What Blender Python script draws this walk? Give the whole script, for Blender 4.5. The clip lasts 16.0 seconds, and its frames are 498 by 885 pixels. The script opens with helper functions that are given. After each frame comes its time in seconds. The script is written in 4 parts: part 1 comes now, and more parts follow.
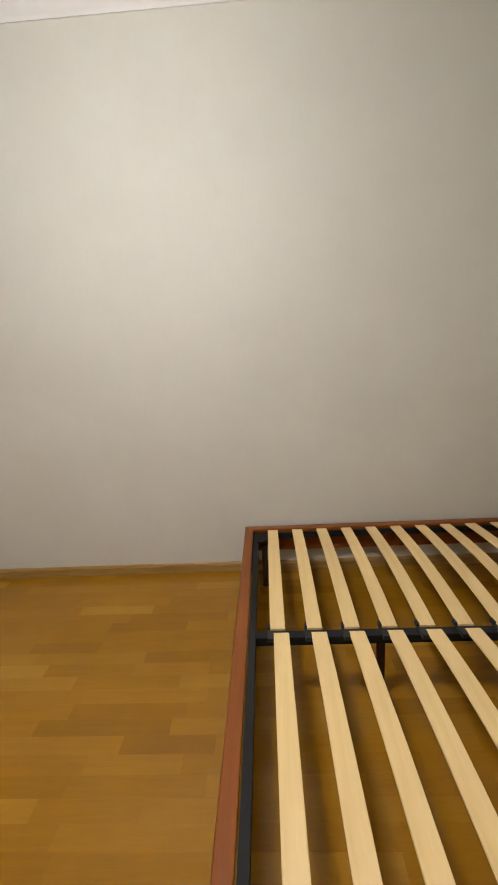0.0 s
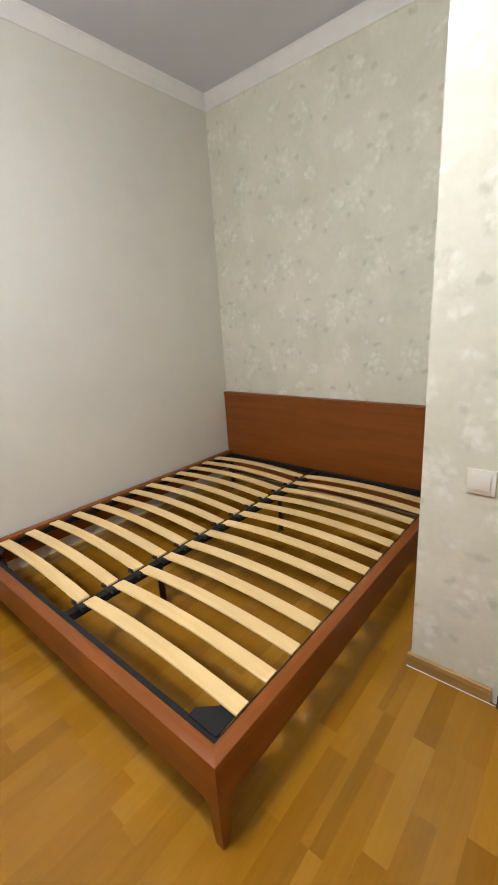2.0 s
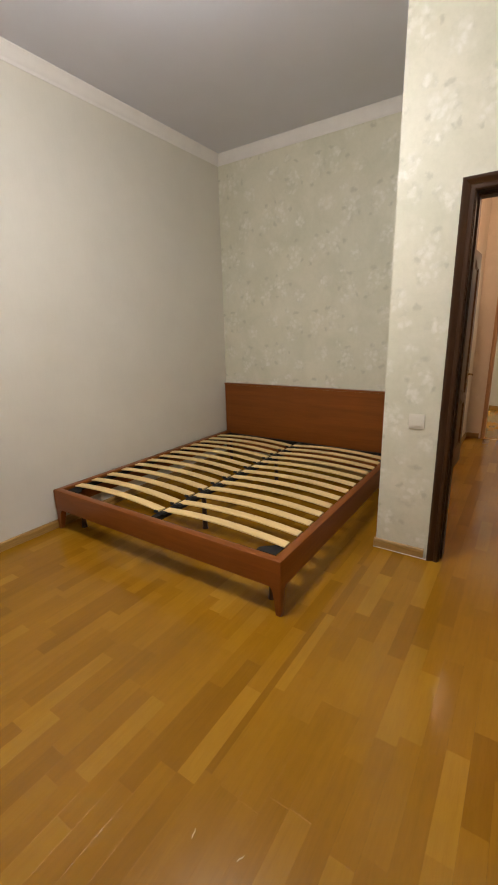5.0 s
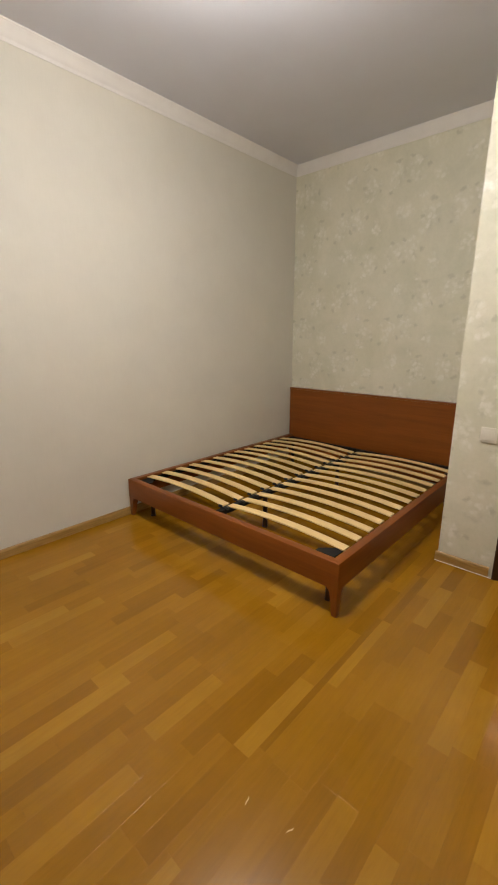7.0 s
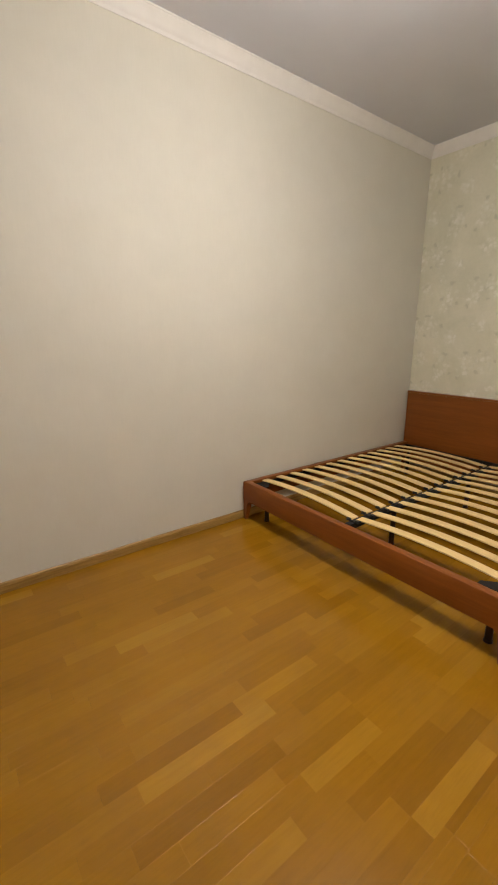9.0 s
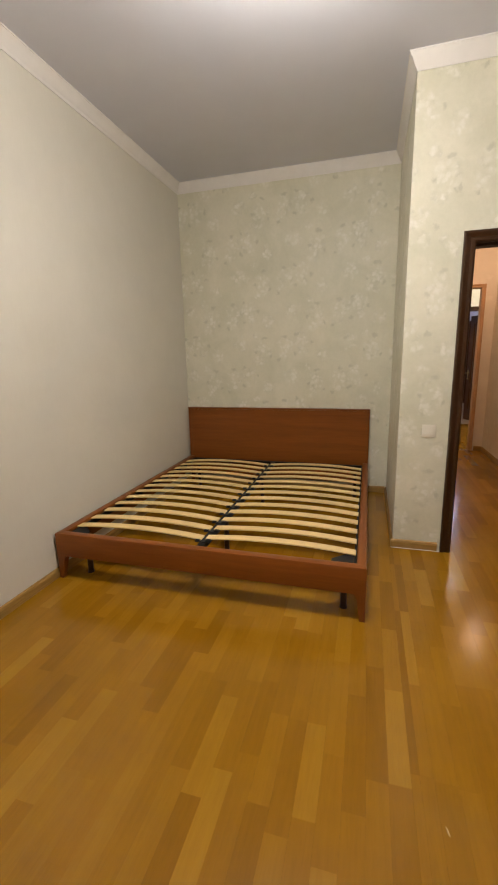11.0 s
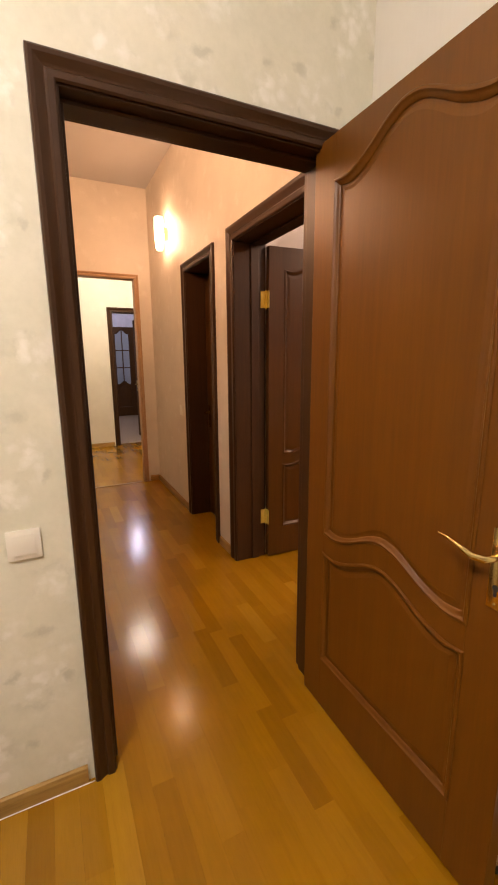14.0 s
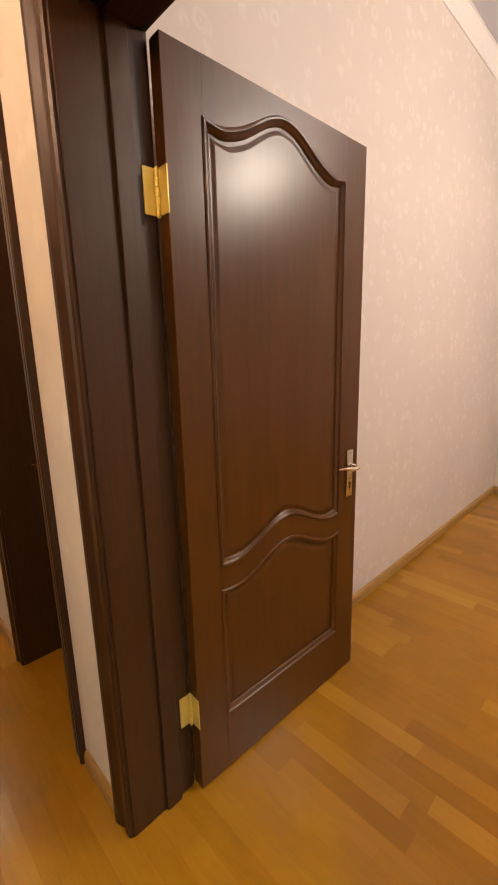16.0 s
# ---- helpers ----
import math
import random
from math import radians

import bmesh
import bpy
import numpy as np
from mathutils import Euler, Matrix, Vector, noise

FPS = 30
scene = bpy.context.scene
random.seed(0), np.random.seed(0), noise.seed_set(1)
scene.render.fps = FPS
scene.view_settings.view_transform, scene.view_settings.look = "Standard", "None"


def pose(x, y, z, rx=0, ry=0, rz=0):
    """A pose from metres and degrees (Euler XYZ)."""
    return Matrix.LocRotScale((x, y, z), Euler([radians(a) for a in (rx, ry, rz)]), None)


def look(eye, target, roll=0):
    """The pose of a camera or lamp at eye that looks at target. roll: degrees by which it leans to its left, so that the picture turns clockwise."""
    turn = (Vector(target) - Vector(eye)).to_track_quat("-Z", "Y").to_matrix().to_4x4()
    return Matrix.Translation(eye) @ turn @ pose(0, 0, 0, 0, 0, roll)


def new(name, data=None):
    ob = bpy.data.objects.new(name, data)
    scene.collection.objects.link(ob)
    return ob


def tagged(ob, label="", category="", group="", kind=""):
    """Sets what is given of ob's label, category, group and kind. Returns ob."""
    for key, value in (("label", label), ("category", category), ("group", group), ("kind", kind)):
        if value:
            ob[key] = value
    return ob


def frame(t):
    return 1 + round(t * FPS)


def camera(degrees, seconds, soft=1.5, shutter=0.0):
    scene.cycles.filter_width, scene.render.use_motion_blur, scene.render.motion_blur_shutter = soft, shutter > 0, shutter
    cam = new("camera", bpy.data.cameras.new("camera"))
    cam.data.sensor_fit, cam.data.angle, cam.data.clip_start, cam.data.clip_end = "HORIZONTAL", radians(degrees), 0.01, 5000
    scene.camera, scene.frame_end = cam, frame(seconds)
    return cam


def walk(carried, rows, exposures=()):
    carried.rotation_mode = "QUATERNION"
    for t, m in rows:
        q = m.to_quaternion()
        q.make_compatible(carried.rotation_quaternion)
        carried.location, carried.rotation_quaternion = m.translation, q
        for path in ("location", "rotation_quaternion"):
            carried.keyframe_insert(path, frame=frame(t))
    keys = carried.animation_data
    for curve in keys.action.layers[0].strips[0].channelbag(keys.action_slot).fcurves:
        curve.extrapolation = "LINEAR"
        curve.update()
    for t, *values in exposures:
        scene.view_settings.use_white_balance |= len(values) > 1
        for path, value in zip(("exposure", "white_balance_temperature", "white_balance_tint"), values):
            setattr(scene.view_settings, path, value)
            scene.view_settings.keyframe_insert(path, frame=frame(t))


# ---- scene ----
cam = camera(62.3, 16.0, soft=1.9)
PATH = [
    (0, (0.425, 0.937, 1.373), (0.332, 2.881, 0.915), -3.3),
    (0.5, (0.258, 1.011, 1.356), (0.886, 2.846, 0.866), -5.0),
    (1, (0.102, 0.995, 1.368), (1.24, 2.541, 0.808), -5.8),
    (1.5, (-0.089, 0.832, 1.367), (1.251, 2.19, 0.763), -3.6),
    (2, (-0.238, 0.753, 1.392), (1.216, 2.01, 0.84), -3.6),
    (2.5, (-0.5, 0.776, 1.378), (1.045, 1.926, 0.838), -4.2),
    (3, (-0.726, 0.766, 1.377), (0.849, 1.878, 0.846), -3.2),
    (3.5, (-0.898, 0.64, 1.368), (0.652, 1.783, 0.828), -0.8),
    (6, (-1.336, 0.471, 1.392), (0.284, 1.525, 0.878), -2.1),
    (6.5, (-1.323, 0.445, 1.403), (0.211, 1.621, 0.889), -1.4),
    (7, (-1.365, 0.482, 1.388), (0.066, 1.787, 0.889), -0.1),
    (7.5, (-1.415, 0.525, 1.385), (-0.127, 1.97, 0.88), 0.9),
    (8, (-1.446, 0.589, 1.397), (-0.299, 2.143, 0.879), 0.8),
    (8.2, (-1.461, 0.637, 1.392), (-0.346, 2.217, 0.878), 0.4),
    (10.3, (-1.591, 1.293, 1.366), (-0.016, 2.45, 0.941), -1.1),
    (10.5, (-1.657, 1.37, 1.395), (0.018, 2.376, 0.969), -1.1),
    (10.8, (-1.743, 1.44, 1.382), (0.082, 2.165, 1.0), -2.5),
    (11, (-1.715, 1.401, 1.368), (0.164, 1.945, 0.954), -1.3),
    (11.5, (-1.639, 1.356, 1.353), (0.315, 1.394, 0.925), -1.2),
    (12, (-1.405, 1.249, 1.371), (0.527, 0.952, 0.945), -0.9),
    (12.5, (-1.128, 1.213, 1.362), (0.759, 0.699, 0.945), -0.8),
    (13, (-0.808, 1.186, 1.366), (1.033, 0.518, 0.959), -0.9),
    (13.5, (-0.427, 1.027, 1.353), (1.377, 0.261, 0.954), -0.7),
    (14, (-0.025, 0.897, 1.346), (1.742, 0.05, 0.949), -0.4),
    (14.5, (0.387, 0.755, 1.36), (2.105, -0.176, 0.942), -0.1),
    (15, (0.784, 0.545, 1.362), (2.486, -0.404, 0.916), 0.4),
    (15.5, (1.177, 0.409, 1.346), (2.79, -0.69, 0.914), -0.3),
    (16, (1.447, 0.240, 1.336), (2.842, -1.13, 0.916), -1.4),
]
EXPOSURES = [
    (0, -0.25, 6400, 9), (1, 0.14, 6000, 9), (3, 0.10, 6150, 10), (3.5, -0.08, 6400, 10), (6.5, -0.34, 6800, 10), (8, -0.25, 7100, 10), (10.5, -0.31, 7000, 10), (11.5, -0.34, 7250, 11),
    (12.5, -0.31, 7250, 12), (13.5, -0.17, 7500, 17), (14.2, 0.18, 8050, 19), (14.6, 0.34, 8400, 17), (15, 0.52, 6750, 0), (15.5, 0.47, 6950, 1), (16, 0.52, 6350, 5),
]
walk(cam, [(t, look(eye, target, roll)) for t, eye, target, roll in PATH], EXPOSURES)

# ---------- world and lamps ----------
world = bpy.data.worlds.new("world")
scene.world = world
world.use_nodes = True
world.node_tree.nodes["Background"].inputs[0].default_value = (0.02, 0.025, 0.04, 1)
world.node_tree.nodes["Background"].inputs[1].default_value = 0.3

BED_LAMP = (-0.15, 1.66, 2.705)
BED_POWER, HALL_POWER, FAR_POWER, THIRD_POWER, ROOM_POWER = 175.0, 90.0, 95.0, 40.0, 115.0


# ---------- materials ----------
def material(name, rough=0.5, metal=0.0, color=(0.5, 0.5, 0.5), coat=0.0, gloss=0.5):
    m = bpy.data.materials.new(name)
    m.use_nodes = True
    b = m.node_tree.nodes["Principled BSDF"]
    b.inputs["Base Color"].default_value = (*color, 1)
    b.inputs["Roughness"].default_value = rough
    b.inputs["Metallic"].default_value = metal
    b.inputs["Coat Weight"].default_value = coat
    b.inputs["Specular IOR Level"].default_value = gloss
    b.inputs["Coat Roughness"].default_value = 0.12
    return m, m.node_tree, b


def add(tree, kind, **values):
    n = tree.nodes.new(kind)
    for key, value in values.items():
        if key == "props":
            for k, v in value.items():
                setattr(n, k, v)
        else:
            n.inputs[key.replace("_", " ")].default_value = value
    return n


def coords(tree, scale=(1, 1, 1), rot=(0, 0, 0)):
    c = tree.nodes.new("ShaderNodeTexCoord")
    mp = tree.nodes.new("ShaderNodeMapping")
    mp.inputs["Scale"].default_value = scale
    mp.inputs["Rotation"].default_value = rot
    tree.links.new(c.outputs["Object"], mp.inputs["Vector"])
    return mp.outputs["Vector"]


def ramp(tree, fac, stops):
    r = tree.nodes.new("ShaderNodeValToRGB")
    el = r.color_ramp.elements
    while len(el) < len(stops):
        el.new(0.5)
    for e, (p, c) in zip(el, stops):
        e.position, e.color = p, (*c, 1)
    tree.links.new(fac, r.inputs["Fac"])
    return r.outputs["Color"]


def noise_tex(tree, vec, scale, detail=4, rough=0.55, distortion=0.0):
    n = add(tree, "ShaderNodeTexNoise", Scale=scale, Detail=detail, Roughness=rough, Distortion=distortion)
    tree.links.new(vec, n.inputs["Vector"])
    return n.outputs["Fac"]


def mix(tree, fac, a, b, blend="MIX"):
    n = tree.nodes.new("ShaderNodeMix")
    n.data_type, n.blend_type = "RGBA", blend
    for socket, value in ((n.inputs["Factor"], fac), (n.inputs["A"], a), (n.inputs["B"], b)):
        if isinstance(value, (int, float)):
            socket.default_value = value
        elif isinstance(value, tuple):
            socket.default_value = (*value, 1)
        else:
            tree.links.new(value, socket)
    # the colour sockets of a Mix node carry the same names as its float ones
    for i, value in ((6, a), (7, b)):
        if isinstance(value, tuple):
            n.inputs[i].default_value = (*value, 1)
        else:
            tree.links.new(value, n.inputs[i])
    return n.outputs[2]


def math_node(tree, op, a, b=0.0, c=None):
    n = tree.nodes.new("ShaderNodeMath")
    n.operation = op
    for i, v in enumerate((a, b) if c is None else (a, b, c)):
        if isinstance(v, (int, float)):
            n.inputs[i].default_value = v
        else:
            tree.links.new(v, n.inputs[i])
    return n.outputs[0]


def bump(tree, b, height, strength=0.3, distance=0.002):
    n = add(tree, "ShaderNodeBump", Strength=strength, Distance=distance)
    tree.links.new(height, n.inputs["Height"])
    tree.links.new(n.outputs["Normal"], b.inputs["Normal"])


def wood(name, dark, light, axis, rough=0.4, grain=1.0, coat=0.0, fine=0.12, gloss=0.5):
    """A wood whose grain runs along the axis x, y or z."""
    m, t, b = material(name, rough, coat=coat, gloss=gloss)
    stretch = [22 * grain] * 3
    stretch["xyz".index(axis)] = 1.3 * grain
    v = coords(t, tuple(stretch))
    n1 = noise_tex(t, v, 1.0, 6, 0.6, 0.8)
    v2 = coords(t, tuple(s * 5 for s in stretch))
    n2 = noise_tex(t, v2, 1.0, 3, 0.6)
    base = ramp(t, n1, [(0.3, dark), (0.7, light)])
    streak = ramp(t, n2, [(0.35, (1 - fine * 2,) * 3), (0.6, (1, 1, 1))])
    t.links.new(mix(t, 1.0, base, streak, "MULTIPLY"), b.inputs["Base Color"])
    big = noise_tex(t, coords(t, (2, 2, 2)), 1.5, 3)
    t.links.new(math_node(t, "MULTIPLY_ADD", big, 0.08, rough - 0.04), b.inputs["Roughness"])
    bump(t, b, n2, 0.15, 0.0006)
    return m


def plain(name, color, rough=0.5, metal=0.0, vary=0.08, scale=8.0, relief=0.1):
    m, t, b = material(name, rough, metal)
    v = coords(t)
    n = noise_tex(t, v, scale, 5)
    lo, hi = tuple(c * (1 - vary) for c in color), tuple(min(1, c * (1 + vary)) for c in color)
    t.links.new(ramp(t, n, [(0.3, lo), (0.7, hi)]), b.inputs["Base Color"])
    n2 = noise_tex(t, v, scale * 25, 3)
    t.links.new(math_node(t, "MULTIPLY_ADD", n2, 0.2, max(rough - 0.1, 0.02)), b.inputs["Roughness"])
    if relief:
        bump(t, b, n2, relief, 0.001)
    return m


def parquet(name, island):
    m, t, b = material(name, 0.3, gloss=0.35)
    if island:
        rnd = t.nodes.new("ShaderNodeNewGeometry").outputs["Random Per Island"]
    else:
        rnd = t.nodes.new("ShaderNodeObjectInfo").outputs["Random"]
    tone = ramp(t, rnd, [(0.0, (0.240, 0.104, 0.005)), (0.10, (0.256, 0.112, 0.005)), (0.18, (0.276, 0.124, 0.006)), (0.5, (0.290, 0.132, 0.007)), (0.86, (0.308, 0.144, 0.009)), (0.93, (0.345, 0.168, 0.013)), (1.0, (0.362, 0.180, 0.016))])
    geo = t.nodes.new("ShaderNodeNewGeometry").outputs["Position"]

    def mapped(scale):
        shift = t.nodes.new("ShaderNodeVectorMath")
        shift.operation = "MULTIPLY_ADD"
        t.links.new(geo, shift.inputs[0])
        shift.inputs[1].default_value = scale
        comb = t.nodes.new("ShaderNodeCombineXYZ")
        t.links.new(math_node(t, "MULTIPLY", rnd, 37.0), comb.inputs[0])
        t.links.new(math_node(t, "MULTIPLY", rnd, 91.0), comb.inputs[2])
        t.links.new(comb.outputs[0], shift.inputs[2])
        return shift.outputs[0]

    grain = noise_tex(t, mapped((4, 60, 1)), 1.0, 5, 0.6, 0.6)
    pores = noise_tex(t, mapped((25, 420, 1)), 1.0, 2, 0.5)
    base = mix(t, 1.0, tone, ramp(t, grain, [(0.3, (0.93, 0.925, 0.90)), (0.62, (1.02, 1.02, 1.02))]), "MULTIPLY")
    base = mix(t, 1.0, base, ramp(t, pores, [(0.32, (0.95, 0.945, 0.92)), (0.5, (1, 1, 1))]), "MULTIPLY")
    worn = noise_tex(t, geo, 1.7, 4, 0.6)
    base = mix(t, 1.0, base, ramp(t, worn, [(0.3, (0.89, 0.885, 0.86)), (0.65, (1.05, 1.05, 1.05))]), "MULTIPLY")
    t.links.new(base, b.inputs["Base Color"])
    smear = noise_tex(t, geo, 6.0, 5, 0.65)
    t.links.new(math_node(t, "MULTIPLY_ADD", smear, 0.06, 0.14), b.inputs["Roughness"])
    wave = noise_tex(t, mapped((3, 9, 1)), 1.0, 2)
    bump(t, b, wave, 0.1, 0.002)
    return m


def wallpaper_floral(name, ground, pale, dusk, size=1.0, contrast=1.0):
    """Blurred bunches of pale blossom with a few dusky leaves on a cloudy ground."""
    m, t, b = material(name, 0.5)
    v = coords(t)
    warp = t.nodes.new("ShaderNodeTexNoise")
    warp.inputs["Scale"].default_value, warp.inputs["Detail"].default_value = 9.0 / size, 4
    t.links.new(v, warp.inputs["Vector"])
    mv = t.nodes.new("ShaderNodeVectorMath")
    mv.operation = "MULTIPLY_ADD"
    t.links.new(warp.outputs["Color"], mv.inputs[0])
    mv.inputs[1].default_value = (0.09 * size,) * 3
    t.links.new(v, mv.inputs[2])

    def cells(scale, rand=0.85, feature="F1", src=mv.outputs[0]):
        n = add(t, "ShaderNodeTexVoronoi", Scale=scale / size, Randomness=rand, props={"feature": feature})
        t.links.new(src, n.inputs["Vector"])
        return n.outputs["Distance"]

    bunch = cells(5.2)
    petals = cells(24.0, 1.0)
    fleck = cells(40.0, 1.0, src=v)
    body = math_node(t, "MULTIPLY_ADD", petals, 0.42, bunch)
    flower = ramp(t, body, [(0.28, (1, 1, 1)), (0.55, (0, 0, 0))])
    inner = ramp(t, petals, [(0.05, (0.3, 0.3, 0.3)), (0.4, (1, 1, 1))])
    flower = mix(t, 1.0, flower, inner, "MULTIPLY")
    cloud = noise_tex(t, v, 2.4 / size, 5, 0.6)
    back = ramp(t, cloud, [(0.3, tuple(c * 0.94 for c in ground)), (0.7, tuple(c * 1.05 for c in ground))])
    col = mix(t, math_node(t, "MULTIPLY", flower, 0.95 * contrast), back, pale)
    leafy = noise_tex(t, mv.outputs[0], 11.0 / size, 3, 0.6)
    ring = ramp(t, bunch, [(0.25, (0, 0, 0)), (0.36, (1, 1, 1)), (0.5, (0, 0, 0))])
    leaf = mix(t, 1.0, ring, ramp(t, leafy, [(0.52, (0, 0, 0)), (0.66, (1, 1, 1))]), "MULTIPLY")
    col = mix(t, math_node(t, "MULTIPLY", leaf, 0.55 * contrast), col, dusk)
    t.links.new(col, b.inputs["Base Color"])
    t.links.new(math_node(t, "MULTIPLY_ADD", flower, -0.16, 0.55), b.inputs["Roughness"])
    fine = noise_tex(t, v, 260.0, 2)
    bump(t, b, math_node(t, "MULTIPLY_ADD", fine, 0.4, petals), 0.12, 0.001)
    return m


def wallpaper_bouquets(name, ground, pale, dusk):
    """Pale blurred bouquets that repeat every 0.53 m across and 0.635 m up, half dropped, with dusky leaves above them."""
    m, t, b = material(name, 0.5)
    c = t.nodes.new("ShaderNodeTexCoord").outputs["Object"]
    warp = add(t, "ShaderNodeTexNoise", Scale=13.0, Detail=4.0, Roughness=0.65)
    t.links.new(c, warp.inputs["Vector"])
    mv = t.nodes.new("ShaderNodeVectorMath")
    mv.operation = "MULTIPLY_ADD"
    t.links.new(warp.outputs["Color"], mv.inputs[0])
    mv.inputs[1].default_value = (0.075,) * 3
    t.links.new(c, mv.inputs[2])
    sep = t.nodes.new("ShaderNodeSeparateXYZ")
    t.links.new(mv.outputs[0], sep.inputs[0])
    along = math_node(t, "ADD", sep.outputs[0], sep.outputs[1])
    q = math_node(t, "DIVIDE", math_node(t, "ADD", along, -2.415 - 2.34 - 0.06), 0.53)
    column = math_node(t, "FLOOR", q)
    u = math_node(t, "MULTIPLY", math_node(t, "SUBTRACT", q, column), 0.53)
    up = math_node(t, "MULTIPLY_ADD", column, 0.3175, sep.outputs[2])

    def spot(cu, cz, ru, rz):
        """0 at the middle of a bouquet, 1 at its rim."""
        du = math_node(t, "DIVIDE", math_node(t, "SUBTRACT", u, cu), ru)
        dz = math_node(t, "DIVIDE", math_node(t, "WRAP", math_node(t, "SUBTRACT", up, cz), 0.3175, -0.3175), rz)
        return math_node(t, "SQRT", math_node(t, "ADD", math_node(t, "MULTIPLY", du, du), math_node(t, "MULTIPLY", dz, dz)))

    blooms = [spot(*p) for p in ((0.105, 0.18, 0.10, 0.115), (0.135, 0.09, 0.07, 0.07), (0.255, 0.58, 0.09, 0.10), (0.225, 0.49, 0.06, 0.06), (0.395, 0.55, 0.10, 0.09), (0.43, 0.46, 0.07, 0.07),
                                  (0.18, 0.33, 0.05, 0.045), (0.33, 0.24, 0.09, 0.08), (0.05, 0.45, 0.07, 0.08))]
    near = blooms[0]
    for o in blooms[1:]:
        near = math_node(t, "MINIMUM", near, o)
    leaves = [spot(*p) for p in ((0.09, 0.295, 0.05, 0.03), (0.18, 0.17, 0.03, 0.035), (0.30, 0.65, 0.035, 0.028), (0.15, 0.56, 0.03, 0.035), (0.41, 0.63, 0.045, 0.03), (0.31, 0.46, 0.035, 0.03), (0.47, 0.40, 0.03, 0.03),
                                  (0.03, 0.12, 0.025, 0.03))]
    green = leaves[0]
    for o in leaves[1:]:
        green = math_node(t, "MINIMUM", green, o)
    petals = add(t, "ShaderNodeTexVoronoi", props={"feature": "SMOOTH_F1"}, Scale=25.0, Randomness=1.0, Smoothness=0.15)
    t.links.new(mv.outputs[0], petals.inputs["Vector"])
    petal = petals.outputs["Distance"]
    brush = noise_tex(t, mv.outputs[0], 9.0, 6, 0.68, 0.4)
    body = math_node(t, "MULTIPLY", math_node(t, "ADD", math_node(t, "MULTIPLY_ADD", petal, 0.5, near), math_node(t, "MULTIPLY", brush, 0.9)), 0.5)
    flower = ramp(t, body, [(0.46, (1, 1, 1)), (0.66, (0.5, 0.5, 0.5)), (0.84, (0, 0, 0))])
    strokes = ramp(t, petal, [(0.12, (1, 1, 1)), (0.35, (0.75, 0.75, 0.75)), (0.62, (0.12, 0.12, 0.12))])
    tear = ramp(t, noise_tex(t, mv.outputs[0], 15.0, 4, 0.6), [(0.36, (0.5, 0.5, 0.5)), (0.56, (1, 1, 1))])
    flower = mix(t, 1.0, mix(t, 1.0, flower, strokes, "MULTIPLY"), tear, "MULTIPLY")
    rim = ramp(t, body, [(0.50, (0, 0, 0)), (0.66, (1, 1, 1)), (0.84, (0, 0, 0))])
    fold = mix(t, 1.0, rim, ramp(t, noise_tex(t, mv.outputs[0], 12.0, 4, 0.65), [(0.5, (0, 0, 0)), (0.66, (1, 1, 1))]), "MULTIPLY")
    leaf = ramp(t, math_node(t, "MULTIPLY_ADD", brush, 0.7, math_node(t, "MULTIPLY", green, 0.72)), [(0.52, (1, 1, 1)), (0.86, (0, 0, 0))])
    cloud = noise_tex(t, c, 3.4, 6, 0.62, 0.5)
    back = ramp(t, cloud, [(0.3, tuple(v * k for v, k in zip(ground, (0.90, 0.925, 0.885)))), (0.7, tuple(v * 1.07 for v in ground))])
    speck = noise_tex(t, c, 38.0, 4, 0.7)
    col = mix(t, math_node(t, "MULTIPLY", flower, 0.9), back, pale)
    col = mix(t, math_node(t, "MULTIPLY", leaf, 0.62), col, dusk)
    col = mix(t, math_node(t, "MULTIPLY", fold, 0.42), col, dusk)
    col = mix(t, 1.0, col, ramp(t, speck, [(0.35, (0.97, 0.97, 0.965)), (0.6, (1.01, 1.01, 1.01))]), "MULTIPLY")
    t.links.new(col, b.inputs["Base Color"])
    t.links.new(math_node(t, "MULTIPLY_ADD", flower, -0.14, 0.52), b.inputs["Roughness"])
    fine = noise_tex(t, c, 240.0, 2)
    bump(t, b, math_node(t, "MULTIPLY_ADD", fine, 0.5, petal), 0.12, 0.001)
    return m


